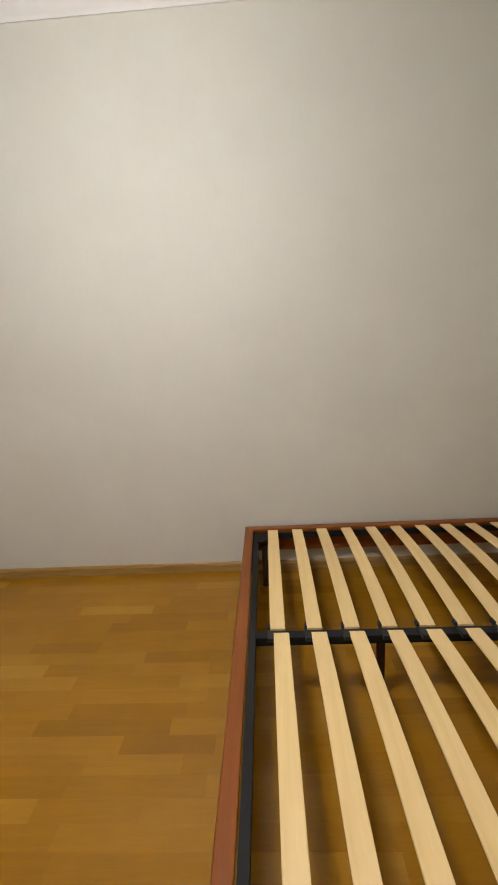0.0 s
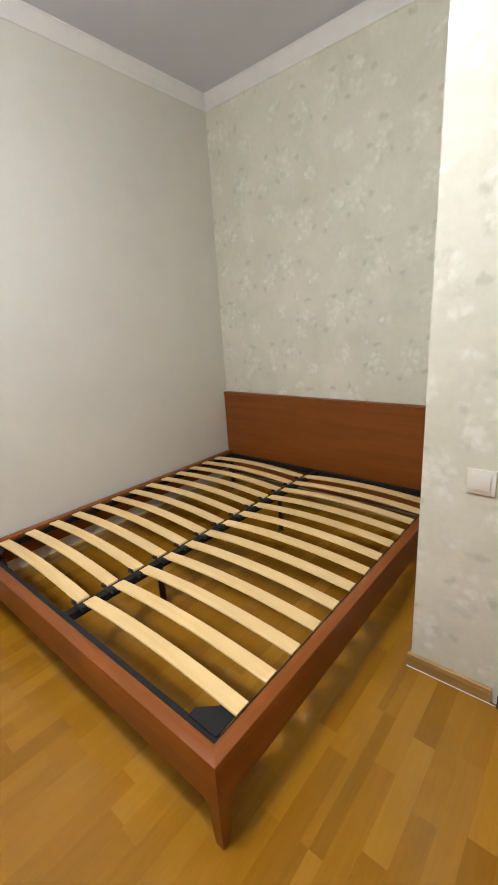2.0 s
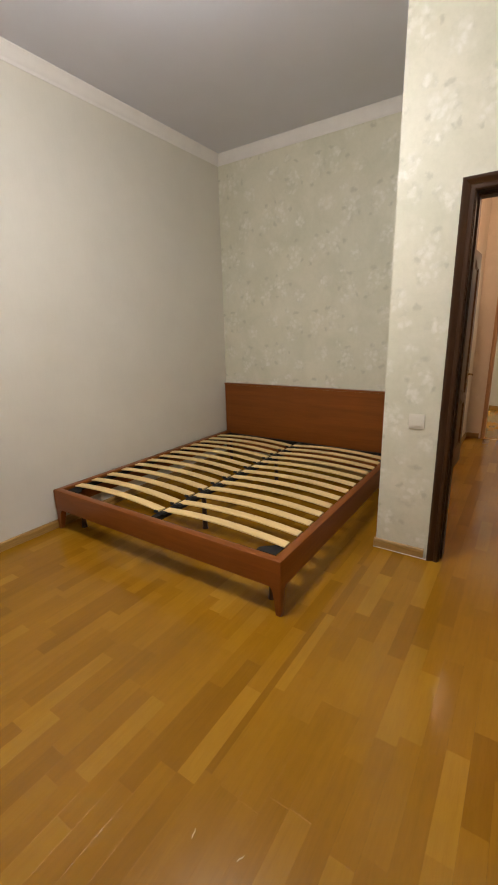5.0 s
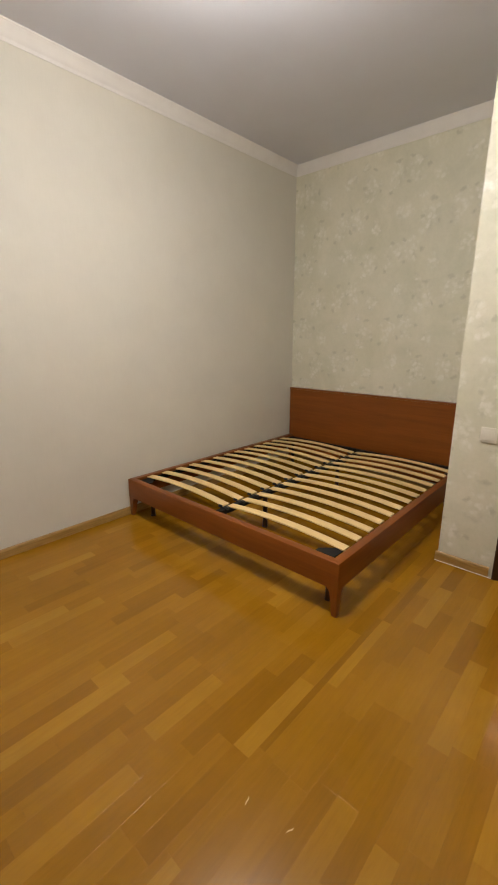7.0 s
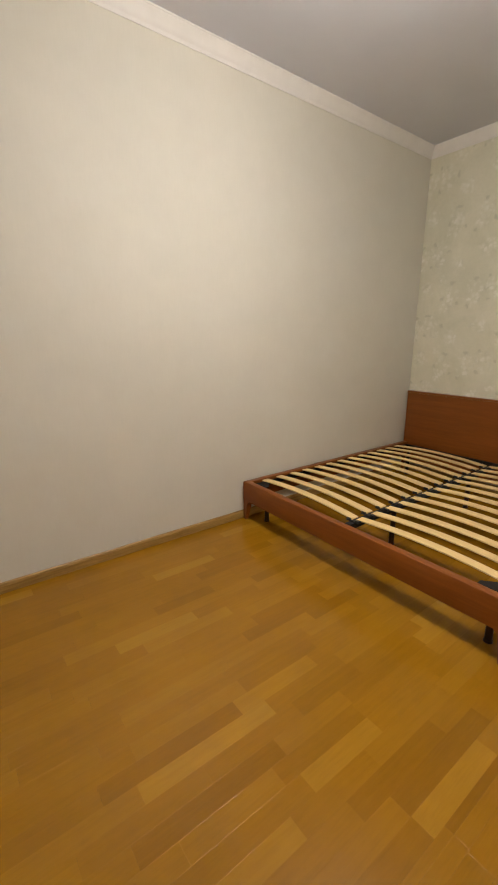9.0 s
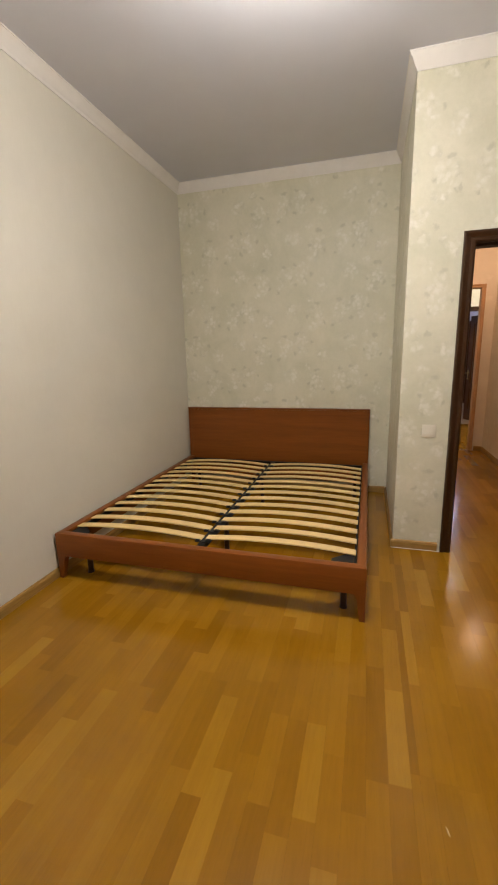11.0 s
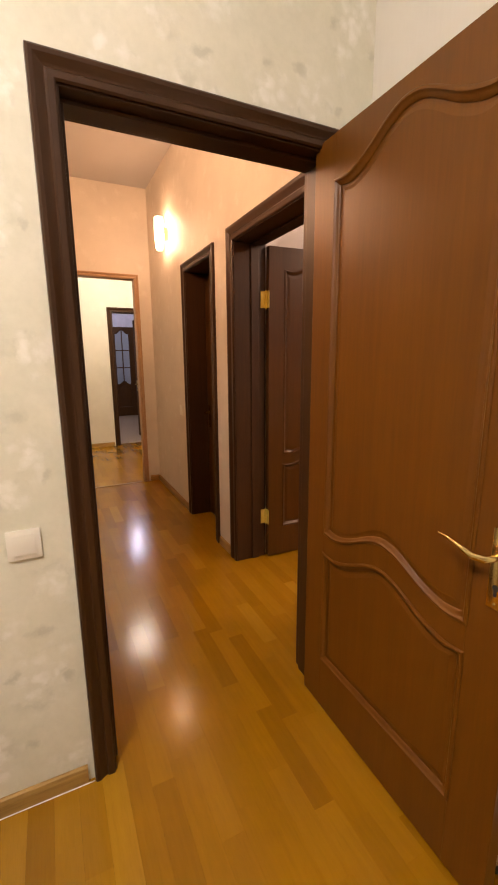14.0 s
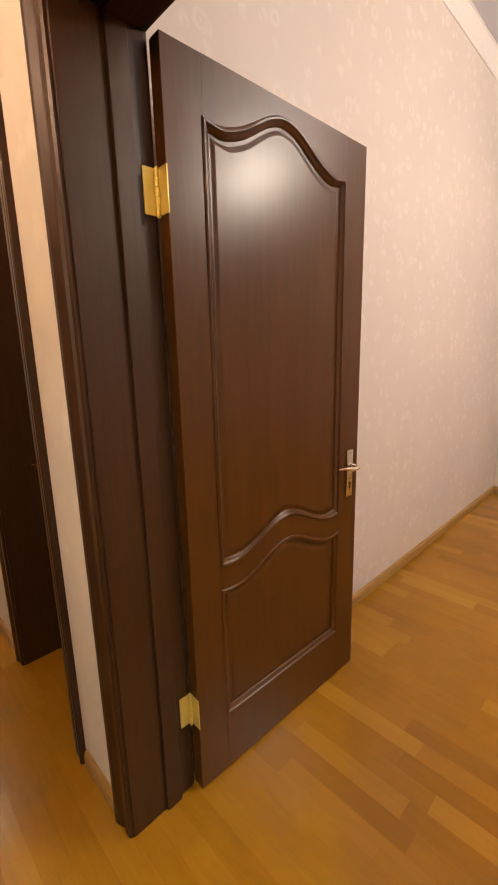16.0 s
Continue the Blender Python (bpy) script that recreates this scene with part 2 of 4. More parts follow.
def wallpaper_damask(name, ground, sheen):
    """Small curled motifs with a silky sheen, in dropped rows on a quiet ground."""
    m, t, b = material(name, 0.5)
    c = t.nodes.new("ShaderNodeTexCoord").outputs["Object"]
    warp = add(t, "ShaderNodeTexNoise", Scale=7.0, Detail=3.0)
    t.links.new(c, warp.inputs["Vector"])
    mv = t.nodes.new("ShaderNodeVectorMath")
    mv.operation = "MULTIPLY_ADD"
    t.links.new(warp.outputs["Color"], mv.inputs[0])
    mv.inputs[1].default_value = (0.03,) * 3
    t.links.new(c, mv.inputs[2])
    cell = add(t, "ShaderNodeTexVoronoi", Scale=13.5, Randomness=0.7)
    t.links.new(mv.outputs[0], cell.inputs["Vector"])
    d = cell.outputs["Distance"]
    ring = ramp(t, d, [(0.16, (0, 0, 0)), (0.24, (1, 1, 1)), (0.32, (1, 1, 1)), (0.42, (0, 0, 0))])
    core = ramp(t, d, [(0.05, (0.7, 0.7, 0.7)), (0.1, (0, 0, 0))])
    gate = ramp(t, noise_tex(t, c, 30.0, 3, 0.6), [(0.40, (0, 0, 0)), (0.52, (1, 1, 1))])
    curl = mix(t, 1.0, mix(t, 1.0, ring, core, "ADD"), gate, "MULTIPLY")
    cloud = noise_tex(t, c, 2.0, 5, 0.6)
    back = ramp(t, cloud, [(0.3, tuple(v * 0.96 for v in ground)), (0.7, tuple(v * 1.03 for v in ground))])
    t.links.new(mix(t, math_node(t, "MULTIPLY", curl, 0.26), back, sheen), b.inputs["Base Color"])
    t.links.new(math_node(t, "MULTIPLY_ADD", curl, -0.22, 0.52), b.inputs["Roughness"])
    bump(t, b, curl, 0.2, 0.001)
    return m


def wallpaper_plain(name, color, streak="z"):
    """A light wallpaper with a fine thread and a faint blotch."""
    m, t, b = material(name, 0.5)
    s = [150.0, 150.0, 150.0]
    s["xyz".index(streak)] = 12.0
    thread = noise_tex(t, coords(t, tuple(s)), 1.0, 3, 0.6)
    blotch = noise_tex(t, coords(t), 3.2, 6, 0.62)
    base = ramp(t, blotch, [(0.3, tuple(c * 0.965 for c in color)), (0.7, tuple(c * 1.02 for c in color))])
    base = mix(t, 1.0, base, ramp(t, thread, [(0.3, (0.982, 0.982, 0.98)), (0.65, (1, 1, 1))]), "MULTIPLY")
    t.links.new(base, b.inputs["Base Color"])
    t.links.new(math_node(t, "MULTIPLY_ADD", blotch, 0.15, 0.6), b.inputs["Roughness"])
    bump(t, b, thread, 0.25, 0.0008)
    return m


def glowing(name, color, strength):
    m = bpy.data.materials.new(name)
    m.use_nodes = True
    t = m.node_tree
    t.nodes.clear()
    out = t.nodes.new("ShaderNodeOutputMaterial")
    e = t.nodes.new("ShaderNodeEmission")
    e.inputs[0].default_value, e.inputs[1].default_value = (*color, 1), strength
    t.links.new(e.outputs[0], out.inputs[0])
    return m


M_NORTH = wallpaper_plain("wallpaper_cream", (0.64, 0.615, 0.545))
M_SOUTH = wallpaper_plain("wallpaper_cream_smooth", (0.68, 0.655, 0.585))
M_FLORAL = wallpaper_bouquets("wallpaper_floral", (0.665, 0.64, 0.53), (0.80, 0.785, 0.71), (0.47, 0.465, 0.37))
M_HALL = wallpaper_floral("wallpaper_hall", (0.66, 0.605, 0.51), (0.74, 0.69, 0.60), (0.58, 0.53, 0.445), 0.7, 0.5)
M_FAR = wallpaper_floral("wallpaper_far", (0.66, 0.63, 0.54), (0.72, 0.69, 0.61), (0.60, 0.57, 0.49), 0.9, 0.5)
M_THIRD = plain("paint_lilac", (0.62, 0.6, 0.68), 0.6)
M_DAMASK = wallpaper_damask("wallpaper_damask", (0.61, 0.545, 0.505), (0.75, 0.70, 0.67))
M_CEIL = plain("ceiling_paint", (0.645, 0.66, 0.74), 0.65, vary=0.02, scale=3, relief=0.05)
# Same white paint darkened for the hall, where the lamps light the ceiling too strongly.
M_CEIL_DIMMED = plain("ceiling_paint_dimmed", (0.50, 0.48, 0.455), 0.65, vary=0.02, scale=3, relief=0.05)
M_CORNICE = plain("cornice_white", (0.75, 0.73, 0.71), 0.5, vary=0.03, scale=10)
M_PLANK = parquet("parquet_strip", False)
M_PLANK_JOIN = parquet("parquet_rest", True)
M_GAP = plain("parquet_gap", (0.05, 0.028, 0.012), 0.8)
M_BASE = {a: wood("skirting_oak_" + a, (0.31, 0.175, 0.045), (0.42, 0.25, 0.075), a, 0.42, gloss=0.35) for a in "xy"}
M_CASE = {a: wood("wenge_" + a, (0.038, 0.0145, 0.004), (0.052, 0.021, 0.007), a, 0.38, fine=0.07, gloss=0.32) for a in "xyz"}
M_LIGHTCASE = {a: wood("casing_beech_" + a, (0.42, 0.24, 0.12), (0.55, 0.34, 0.18), a, 0.4) for a in "yz"}
M_LEAF = wood("leaf_mahogany", (0.116, 0.0385, 0.003), (0.140, 0.048, 0.004), "z", 0.38, 1.0, fine=0.04, gloss=0.33)
M_LEAF_DARK = wood("leaf_walnut", (0.062, 0.0215, 0.0025), (0.080, 0.027, 0.0035), "z", 0.3, 1.0, fine=0.05, gloss=0.34)
M_BEDWOOD = {a: wood("cherry_" + a, (0.182, 0.049, 0.006), (0.240, 0.070, 0.010), a, 0.36, 0.8, fine=0.05, gloss=0.35) for a in "xyz"}
M_SLAT = wood("slat_birch", (0.69, 0.48, 0.20), (0.79, 0.58, 0.28), "y", 0.45, 0.7, fine=0.03)
M_STEEL = plain("black_steel", (0.012, 0.0115, 0.011), 0.6, 0.0)
M_STEEL.node_tree.nodes["Principled BSDF"].inputs["Specular IOR Level"].default_value = 0.22
M_RUBBER = plain("black_holder", (0.014, 0.013, 0.012), 0.6)
M_LEG_METAL = plain("brown_steel", (0.035, 0.014, 0.01), 0.4, 0.3)
M_BRASS = plain("brass", (0.78, 0.58, 0.24), 0.2, 1.0, 0.06, 20, 0.03)
M_HINGE = plain("satin_brass", (0.74, 0.60, 0.15), 0.42, 0.5, 0.05, 20, 0.03)
M_NICKEL = plain("nickel", (0.72, 0.68, 0.6), 0.25, 1.0, 0.05, 20, 0.03)
M_PLASTIC = plain("switch_ivory", (0.72, 0.69, 0.60), 0.35, vary=0.02, relief=0)
M_TILE = plain("third_floor", (0.36, 0.27, 0.2), 0.3)
m_glass, _t, _b = material("door_glass", 0.25, 0, (0.8, 0.86, 0.95))
_b.inputs["Transmission Weight"].default_value = 0.6
M_GLASS = m_glass


# ---------- mesh helpers ----------
def thing(name, label, category, at=(0, 0, 0), rz=0.0, group="", kind=""):
    ob = new(name)
    ob.empty_display_size = 0.1
    ob.matrix_basis = pose(*at, 0, 0, rz)
    return tagged(ob, label, category, group, kind)


def finish(name, bm, mat, smooth=False):
    me = bpy.data.meshes.new(name)
    bmesh.ops.recalc_face_normals(bm, faces=bm.faces)
    bm.to_mesh(me)
    bm.free()
    me.materials.append(mat)
    if smooth:
        me.shade_smooth()
        me.set_sharp_from_angle(angle=radians(35))
    return me


def part(name, bm, mat, parent, label="", smooth=False):
    ob = new(name, finish(name, bm, mat, smooth))
    ob.parent = parent
    return tagged(ob, label)


def single(name, bm, mat, label="", category="", group="", kind="", smooth=False):
    return tagged(new(name, finish(name, bm, mat, smooth)), label, category, group, kind)


def box(bm, x0, x1, y0, y1, z0, z1, bevel=0.0):
    made = bmesh.ops.create_cube(bm, size=1, matrix=Matrix.Translation(((x0 + x1) / 2, (y0 + y1) / 2, (z0 + z1) / 2)) @ Matrix.Diagonal((x1 - x0, y1 - y0, z1 - z0, 1)))
    if bevel:
        edges = {e for v in made["verts"] for e in v.link_edges}
        bmesh.ops.bevel(bm, geom=list(edges), offset=bevel, segments=2, profile=0.6, affect="EDGES")
    return bm


def boxed(*a, **k):
    return box(bmesh.new(), *a, **k)


def tube(bm, a, b, r1, r2=None, n=16):
    a, b = Vector(a), Vector(b)
    turn = (b - a).to_track_quat("Z", "Y").to_matrix().to_4x4()
    bmesh.ops.create_cone(bm, cap_ends=True, segments=n, radius1=r1, radius2=r1 if r2 is None else r2, depth=(b - a).length, matrix=Matrix.Translation((a + b) / 2) @ turn)
    return bm


def sweep(bm, path, profile, normal, closed=False, ends=True):
    """path: rows of (point, outward); profile: (outward, normal) offsets, a closed outline."""
    n = Vector(normal)
    rings = [[bm.verts.new(Vector(p) + Vector(o) * u + n * w) for u, w in profile] for p, o in path]
    k = len(profile)
    pairs = list(zip(rings, rings[1:])) + ([(rings[-1], rings[0])] if closed else [])
    for r, s in pairs:
        for i in range(k):
            bm.faces.new((r[i], r[(i + 1) % k], s[(i + 1) % k], s[i]))
    if not closed and ends:
        bm.faces.new(rings[0])
        bm.faces.new(rings[-1][::-1])
    return bm


def bent(bm, points, radii, n=12):
    """A round bar through points, with a radius at each."""
    pts = [Vector(p) for p in points]
    rings = []
    for i, p in enumerate(pts):
        d = (pts[min(i + 1, len(pts) - 1)] - pts[max(i - 1, 0)]).normalized()
        side = d.cross(Vector((0, 0, 1)))
        side = side.normalized() if side.length > 1e-4 else Vector((1, 0, 0))
        up = side.cross(d)
        rings.append([bm.verts.new(p + (side * math.cos(a) + up * math.sin(a)) * radii[i]) for a in [2 * math.pi * j / n for j in range(n)]])
    for r, s in zip(rings, rings[1:]):
        for j in range(n):
            bm.faces.new((r[j], r[(j + 1) % n], s[(j + 1) % n], s[j]))
    bm.faces.new(rings[0])
    bm.faces.new(rings[-1][::-1])
    return bm


# ---------- the plan ----------
NORTH, SOUTH, WEST, ALCOVE = 3.275, -0.15, -2.6, 2.415
DOORWALL, HALL_SIDE, RETURN, CEIL = 1.2, 1.35, 1.19, 3.023
HALL_N, HALL_END, FAR_START, FAR_WALL = 1.07, 4.52, 4.62, 6.72
SKIN = 0.2
LINING = 0.018
CLEAR_BED, CLEAR_SIDE, CLEAR_NARROW = (0.010, 0.811, 1.992), (1.500, 2.342, 2.02), (2.732, 3.302, 2.02)
CLEAR_OPENING, CLEAR_FAR = (0.02, 0.855, 2.155), (-0.76, -0.052, 2.05)


def hole(clear):
    """The opening left in a wall for a lined doorway."""
    return (clear[0] - LINING, clear[1] + LINING, clear[2] + LINING)


BED_DOOR, D2, D3, OPENING, FD = (hole(c) for c in (CLEAR_BED, CLEAR_SIDE, CLEAR_NARROW, CLEAR_OPENING, CLEAR_FAR))
THIRD_END, ROOM_E, ROOM_W, ROOM_S, ROOM_CEIL = 10.4, 2.485, -1.2, -4.0, 3.11


def wall(name, boxes, mat, label):
    bm = bmesh.new()
    for b in boxes:
        box(bm, *b)
    return single(name, bm, mat, label, kind="structure")


T = 0.12
wall("wall_north", [(WEST - T, ALCOVE + T, NORTH, NORTH + SKIN, 0, CEIL)], M_NORTH, "plain cream textured wallpaper on the long wall beside the bed")
wall("wall_west", [(WEST - SKIN, WEST, SOUTH - T, NORTH, 0, CEIL)], M_NORTH, "plain cream wallpapered wall closing the bedroom")
wall("wall_headboard", [(ALCOVE, ALCOVE + T, RETURN, NORTH, 0, CEIL)], M_FLORAL, "sage wallpaper with pale blurred flowers behind the headboard")
wall("wall_return", [(HALL_SIDE, ALCOVE + T, HALL_N, RETURN, 0, CEIL)], M_FLORAL, "floral wallpapered side of the bed alcove")
wall("wall_door", [(DOORWALL, HALL_SIDE - 0.002, BED_DOOR[1], RETURN, 0, CEIL), (DOORWALL, HALL_SIDE - 0.002, BED_DOOR[0], BED_DOOR[1], BED_DOOR[2], CEIL),
                   (DOORWALL, HALL_SIDE - 0.002, SOUTH, BED_DOOR[0], 0, CEIL)], M_FLORAL, "floral wallpapered wall round the bedroom doorway")
wall("wall_door_hall_side", [(HALL_SIDE - 0.002, HALL_SIDE, BED_DOOR[1], HALL_N, 0, CEIL), (HALL_SIDE - 0.002, HALL_SIDE, BED_DOOR[0], BED_DOOR[1], BED_DOOR[2], CEIL),
                             (HALL_SIDE - 0.002, HALL_SIDE, SOUTH, BED_DOOR[0], 0, CEIL)], M_HALL, "cream patterned paper on the hall side of the bedroom doorway")
wall("wall_south", [(WEST, DOORWALL, SOUTH - SKIN, SOUTH, 0, CEIL)], M_SOUTH, "smooth cream wallpaper behind the open bedroom door")
wall("wall_hall_south", [(DOORWALL, D2[0], SOUTH - SKIN, SOUTH, 0, CEIL), (D2[0], D2[1], SOUTH - SKIN, SOUTH, D2[2], CEIL), (D2[1], D3[0], SOUTH - SKIN, SOUTH, 0, CEIL),
                         (D3[0], D3[1], SOUTH - SKIN, SOUTH, D3[2], CEIL), (D3[1], HALL_END, SOUTH - SKIN, SOUTH, 0, CEIL)], M_HALL, "cream mottled wallpaper of the hall with two doorways")
wall("wall_hall_north", [(HALL_SIDE, HALL_END, HALL_N, RETURN - 0.002, 0, CEIL)], M_HALL, "cream mottled wallpaper across the hall")
wall("wall_hall_end", [(HALL_END, FAR_START, -2.6, OPENING[0], 0, CEIL), (HALL_END, FAR_START, OPENING[1], NORTH, 0, CEIL), (HALL_END, FAR_START, OPENING[0], OPENING[1], OPENING[2], CEIL)],
     M_HALL, "cream mottled end wall of the hall round a wide opening")
wall("wall_far", [(FAR_WALL, FAR_WALL + T, -2.6, FD[0], 0, CEIL), (FAR_WALL, FAR_WALL + T, FD[1], NORTH, 0, CEIL), (FAR_WALL, FAR_WALL + T, FD[0], FD[1], FD[2], CEIL)],
     M_FAR, "pale greenish cream wall of the room beyond the hall")
wall("wall_far_north", [(FAR_START, FAR_WALL, NORTH, NORTH + T, 0, CEIL)], M_FAR, "pale cream wall closing the room beyond the hall")
wall("wall_far_south", [(FAR_START, FAR_WALL, -2.6 - T, -2.6, 0, CEIL)], M_FAR, "pale cream wall closing the room beyond the hall")
wall("wall_third_north", [(FAR_WALL + T, THIRD_END, 1.2, 1.2 + T, 0, CEIL)], M_THIRD, "lilac white wall of the last room")
wall("wall_third_south", [(FAR_WALL + T, THIRD_END, -2.6 - T, -2.6, 0, CEIL)], M_THIRD, "lilac white wall of the last room")
wall("wall_third_end", [(THIRD_END, THIRD_END + T, -2.6, 1.2, 0, CEIL)], M_THIRD, "lilac white end wall of the last room")
wall("wall_side_room_east", [(ROOM_E, ROOM_E + T, ROOM_S, SOUTH - SKIN, 0, ROOM_CEIL)], M_DAMASK, "pinkish damask wallpaper of the side room")
wall("wall_side_room_south", [(ROOM_W, ROOM_E + T, ROOM_S - T, ROOM_S, 0, ROOM_CEIL)], M_DAMASK, "pinkish damask wallpaper closing the side room")
wall("wall_side_room_west", [(ROOM_W - T, ROOM_W, ROOM_S - T, SOUTH - SKIN, 0, ROOM_CEIL)], M_DAMASK, "pinkish damask wallpaper closing the side room")
wall("wall_side_room_north", [(ROOM_W - T, D2[0], SOUTH - SKIN - 0.02, SOUTH - SKIN, 0, ROOM_CEIL), (D2[1], ROOM_E + T, SOUTH - SKIN - 0.02, SOUTH - SKIN, 0, ROOM_CEIL),
                              (D2[0], D2[1], SOUTH - SKIN - 0.02, SOUTH - SKIN, D2[2], ROOM_CEIL)], M_DAMASK, "pinkish damask wallpaper round the side room's doorway")
wall("wall_closet", [(D3[0] - 0.1, D3[1] + 0.1, -0.45, -0.43, 0, 2.2)], M_HALL, "plain backing wall behind the closed narrow door")

for name, b, mat, label in (
    ("ceiling_bedroom", (WEST - T, HALL_SIDE, SOUTH - T, NORTH + T, CEIL, CEIL + 0.1), M_CEIL, "matt white bedroom ceiling"),
    ("ceiling_alcove", (HALL_SIDE, ALCOVE + T, HALL_N + 0.06, NORTH + T, CEIL, CEIL + 0.1), M_CEIL, "matt white ceiling over the bed"),
    ("ceiling_hall", (HALL_SIDE, FAR_START, SOUTH - SKIN + 0.03, HALL_N + 0.06, CEIL, CEIL + 0.1), M_CEIL_DIMMED, "matt white hall ceiling, its colour darkened to offset the lamps' glare"),
    ("ceiling_far", (FAR_START, THIRD_END + T, -2.6 - T, NORTH + T, CEIL, CEIL + 0.1), M_CEIL, "matt white ceiling beyond the hall"),
    ("ceiling_side_room", (ROOM_W - T, ROOM_E + T, ROOM_S - T, SOUTH - SKIN, ROOM_CEIL, ROOM_CEIL + 0.1), M_CEIL, "matt white ceiling of the side room"),
):
    single(name, boxed(*b), mat, label, kind="structure")

# ---------- cornices and skirting ----------
CORNICE = [(0, 0), (0, -0.088), (0.005, -0.088), (0.007, -0.076), (0.013, -0.069), (0.024, -0.050), (0.033, -0.028), (0.042, -0.019), (0.046, -0.009), (0.050, -0.009), (0.050, 0)]


def cornice(name, corners, height, label):
    """corners: (x, y, inward x, inward y), in order along the walls."""
    bm = bmesh.new()
    sweep(bm, [((x, y, height - 0.001), (ix, iy, 0)) for x, y, ix, iy in corners], CORNICE, (0, 0, 1))
    single(name, bm, M_CORNICE, label, kind="structure", smooth=True)


cornice("cornice", [(WEST, SOUTH, 1, 1), (WEST, NORTH, 1, -1), (ALCOVE, NORTH, -1, -1), (ALCOVE, RETURN, -1, 1), (DOORWALL, RETURN, -1, 1), (DOORWALL, SOUTH, -1, 1), (WEST, SOUTH, 1, 1)],
        CEIL, "white moulded plaster cornice round the bedroom")
cornice("cornice", [(ROOM_E, SOUTH - SKIN - 0.02, -1, -1), (ROOM_E, ROOM_S, -1, 1), (ROOM_W, ROOM_S, 1, 1)], ROOM_CEIL, "white moulded cornice of the side room")

SKIRT = [(0, 0), (0.013, 0), (0.013, 0.042), (0.009, 0.056), (0.004, 0.061), (0, 0.062)]


def skirting(a, b, inward, label="oak skirting board along the wall"):
    axis = "x" if a[1] == b[1] else "y"
    bm = sweep(bmesh.new(), [((*a, 0.0), (*inward, 0)), ((*b, 0.0), (*inward, 0))], SKIRT, (0, 0, 1))
    single("baseboard", bm, M_BASE[axis], label, kind="structure")


skirting((WEST, NORTH), (ALCOVE, NORTH), (0, -1))
skirting((ALCOVE, NORTH - 0.013), (ALCOVE, RETURN + 0.013), (-1, 0))
skirting((ALCOVE, RETURN), (DOORWALL, RETURN), (0, 1))
skirting((DOORWALL, RETURN + 0.013), (DOORWALL, BED_DOOR[1] + 0.07), (-1, 0))
skirting((DOORWALL, SOUTH), (WEST, SOUTH), (0, 1))
skirting((WEST, SOUTH + 0.013), (WEST, NORTH - 0.013), (1, 0))
skirting((D2[1] + 0.085, SOUTH), (D3[0] - 0.065, SOUTH), (0, 1))
skirting((D3[1] + 0.065, SOUTH), (HALL_END, SOUTH), (0, 1))
skirting((HALL_END, SOUTH + 0.013), (HALL_END, OPENING[0] - 0.045), (-1, 0))
skirting((HALL_END, OPENING[1] + 0.045), (HALL_END, HALL_N - 0.013), (-1, 0))
skirting((HALL_SIDE, HALL_N), (HALL_END, HALL_N), (0, -1))
skirting((FAR_WALL, FD[1] + 0.075), (FAR_WALL, NORTH), (-1, 0))
skirting((FAR_WALL, -2.6), (FAR_WALL, FD[0] - 0.075), (-1, 0))
skirting((ROOM_E, SOUTH - SKIN - 0.02), (ROOM_E, ROOM_S), (-1, 0))
skirting((ROOM_E - 0.013, ROOM_S), (ROOM_W, ROOM_S), (0, 1))


# ---------- door casings and jambs ----------
CASING = [(0, 0), (0, 0.010), (0.006, 0.014), (0.022, 0.014), (0.028, 0.009), (0.034, 0.011), (0.052, 0.020), (0.062, 0.021), (0.068, 0.017), (0.07, 0)]


def doorway(name, axis, span, at, depth, side, mats, label, width=0.07, both=True, low=1.0, back=None):
    """A lined doorway through a wall. axis: the way the wall runs; span: (low, high, top); at: the wall's face; depth: through the
    wall, away from side (+1 or -1 along the other axis)."""
    lo, hi, top = span
    root = thing(name, label, "doorway", kind="structure")

    def point(s, z, off=0.0):
        return (s, at + off, z) if axis == "x" else (at + off, s, z)

    def out(s, z):
        return (s, 0, z) if axis == "x" else (0, s, z)

    for face in (0, 1) if both else (0,):
        off = -side * depth * face
        way = side if face == 0 else -side
        normal = (0, way, 0) if axis == "x" else (way, 0, 0)
        k = (back if face and back else width) / 0.07
        prof = [(u * k, w) for u, w in CASING]
        a0, a1, a2 = lo - 0.005, hi + 0.005, top + 0.005
        for key, ends in (("z", ((a0, 0, -low, 0), (a0, a2, -low, 1))), (axis, ((a0, a2, -low, 1), (a1, a2, 1, 1))), ("z", ((a1, a2, 1, 1), (a1, 0, 1, 0)))):
            bm = sweep(bmesh.new(), [(point(s, z, off), out(ds, dz)) for s, z, ds, dz in ends], prof, normal)
            part("casing", bm, mats[key], root)
    t = LINING - 0.002
    for key, (s0, s1, z0, z1) in (("z", (lo - t, lo, 0, top)), ("z", (hi, hi + t, 0, top)), (axis, (lo - t, hi + t, top, top + t))):
        a, b = sorted((at + side * 0.003, at - side * (depth + 0.003)))
        bm = boxed(s0, s1, a, b, z0, z1, bevel=0.002) if axis == "x" else boxed(a, b, s0, s1, z0, z1, bevel=0.002)
        part("jamb", bm, mats[key], root)
    return root


def stop_strips(root, axis, span, a, b, mats):
    """The rebate strips against which a leaf closes."""
    lo, hi, top = span
    for key, (s0, s1, z0, z1) in (("z", (lo, lo + 0.01, 0, top - 0.01)), ("z", (hi - 0.01, hi, 0, top - 0.01)), (axis, (lo, hi, top - 0.01, top))):
        bm = boxed(s0, s1, a, b, z0, z1, bevel=0.002) if axis == "x" else boxed(a, b, s0, s1, z0, z1, bevel=0.002)
        part("stop", bm, mats[key], root)


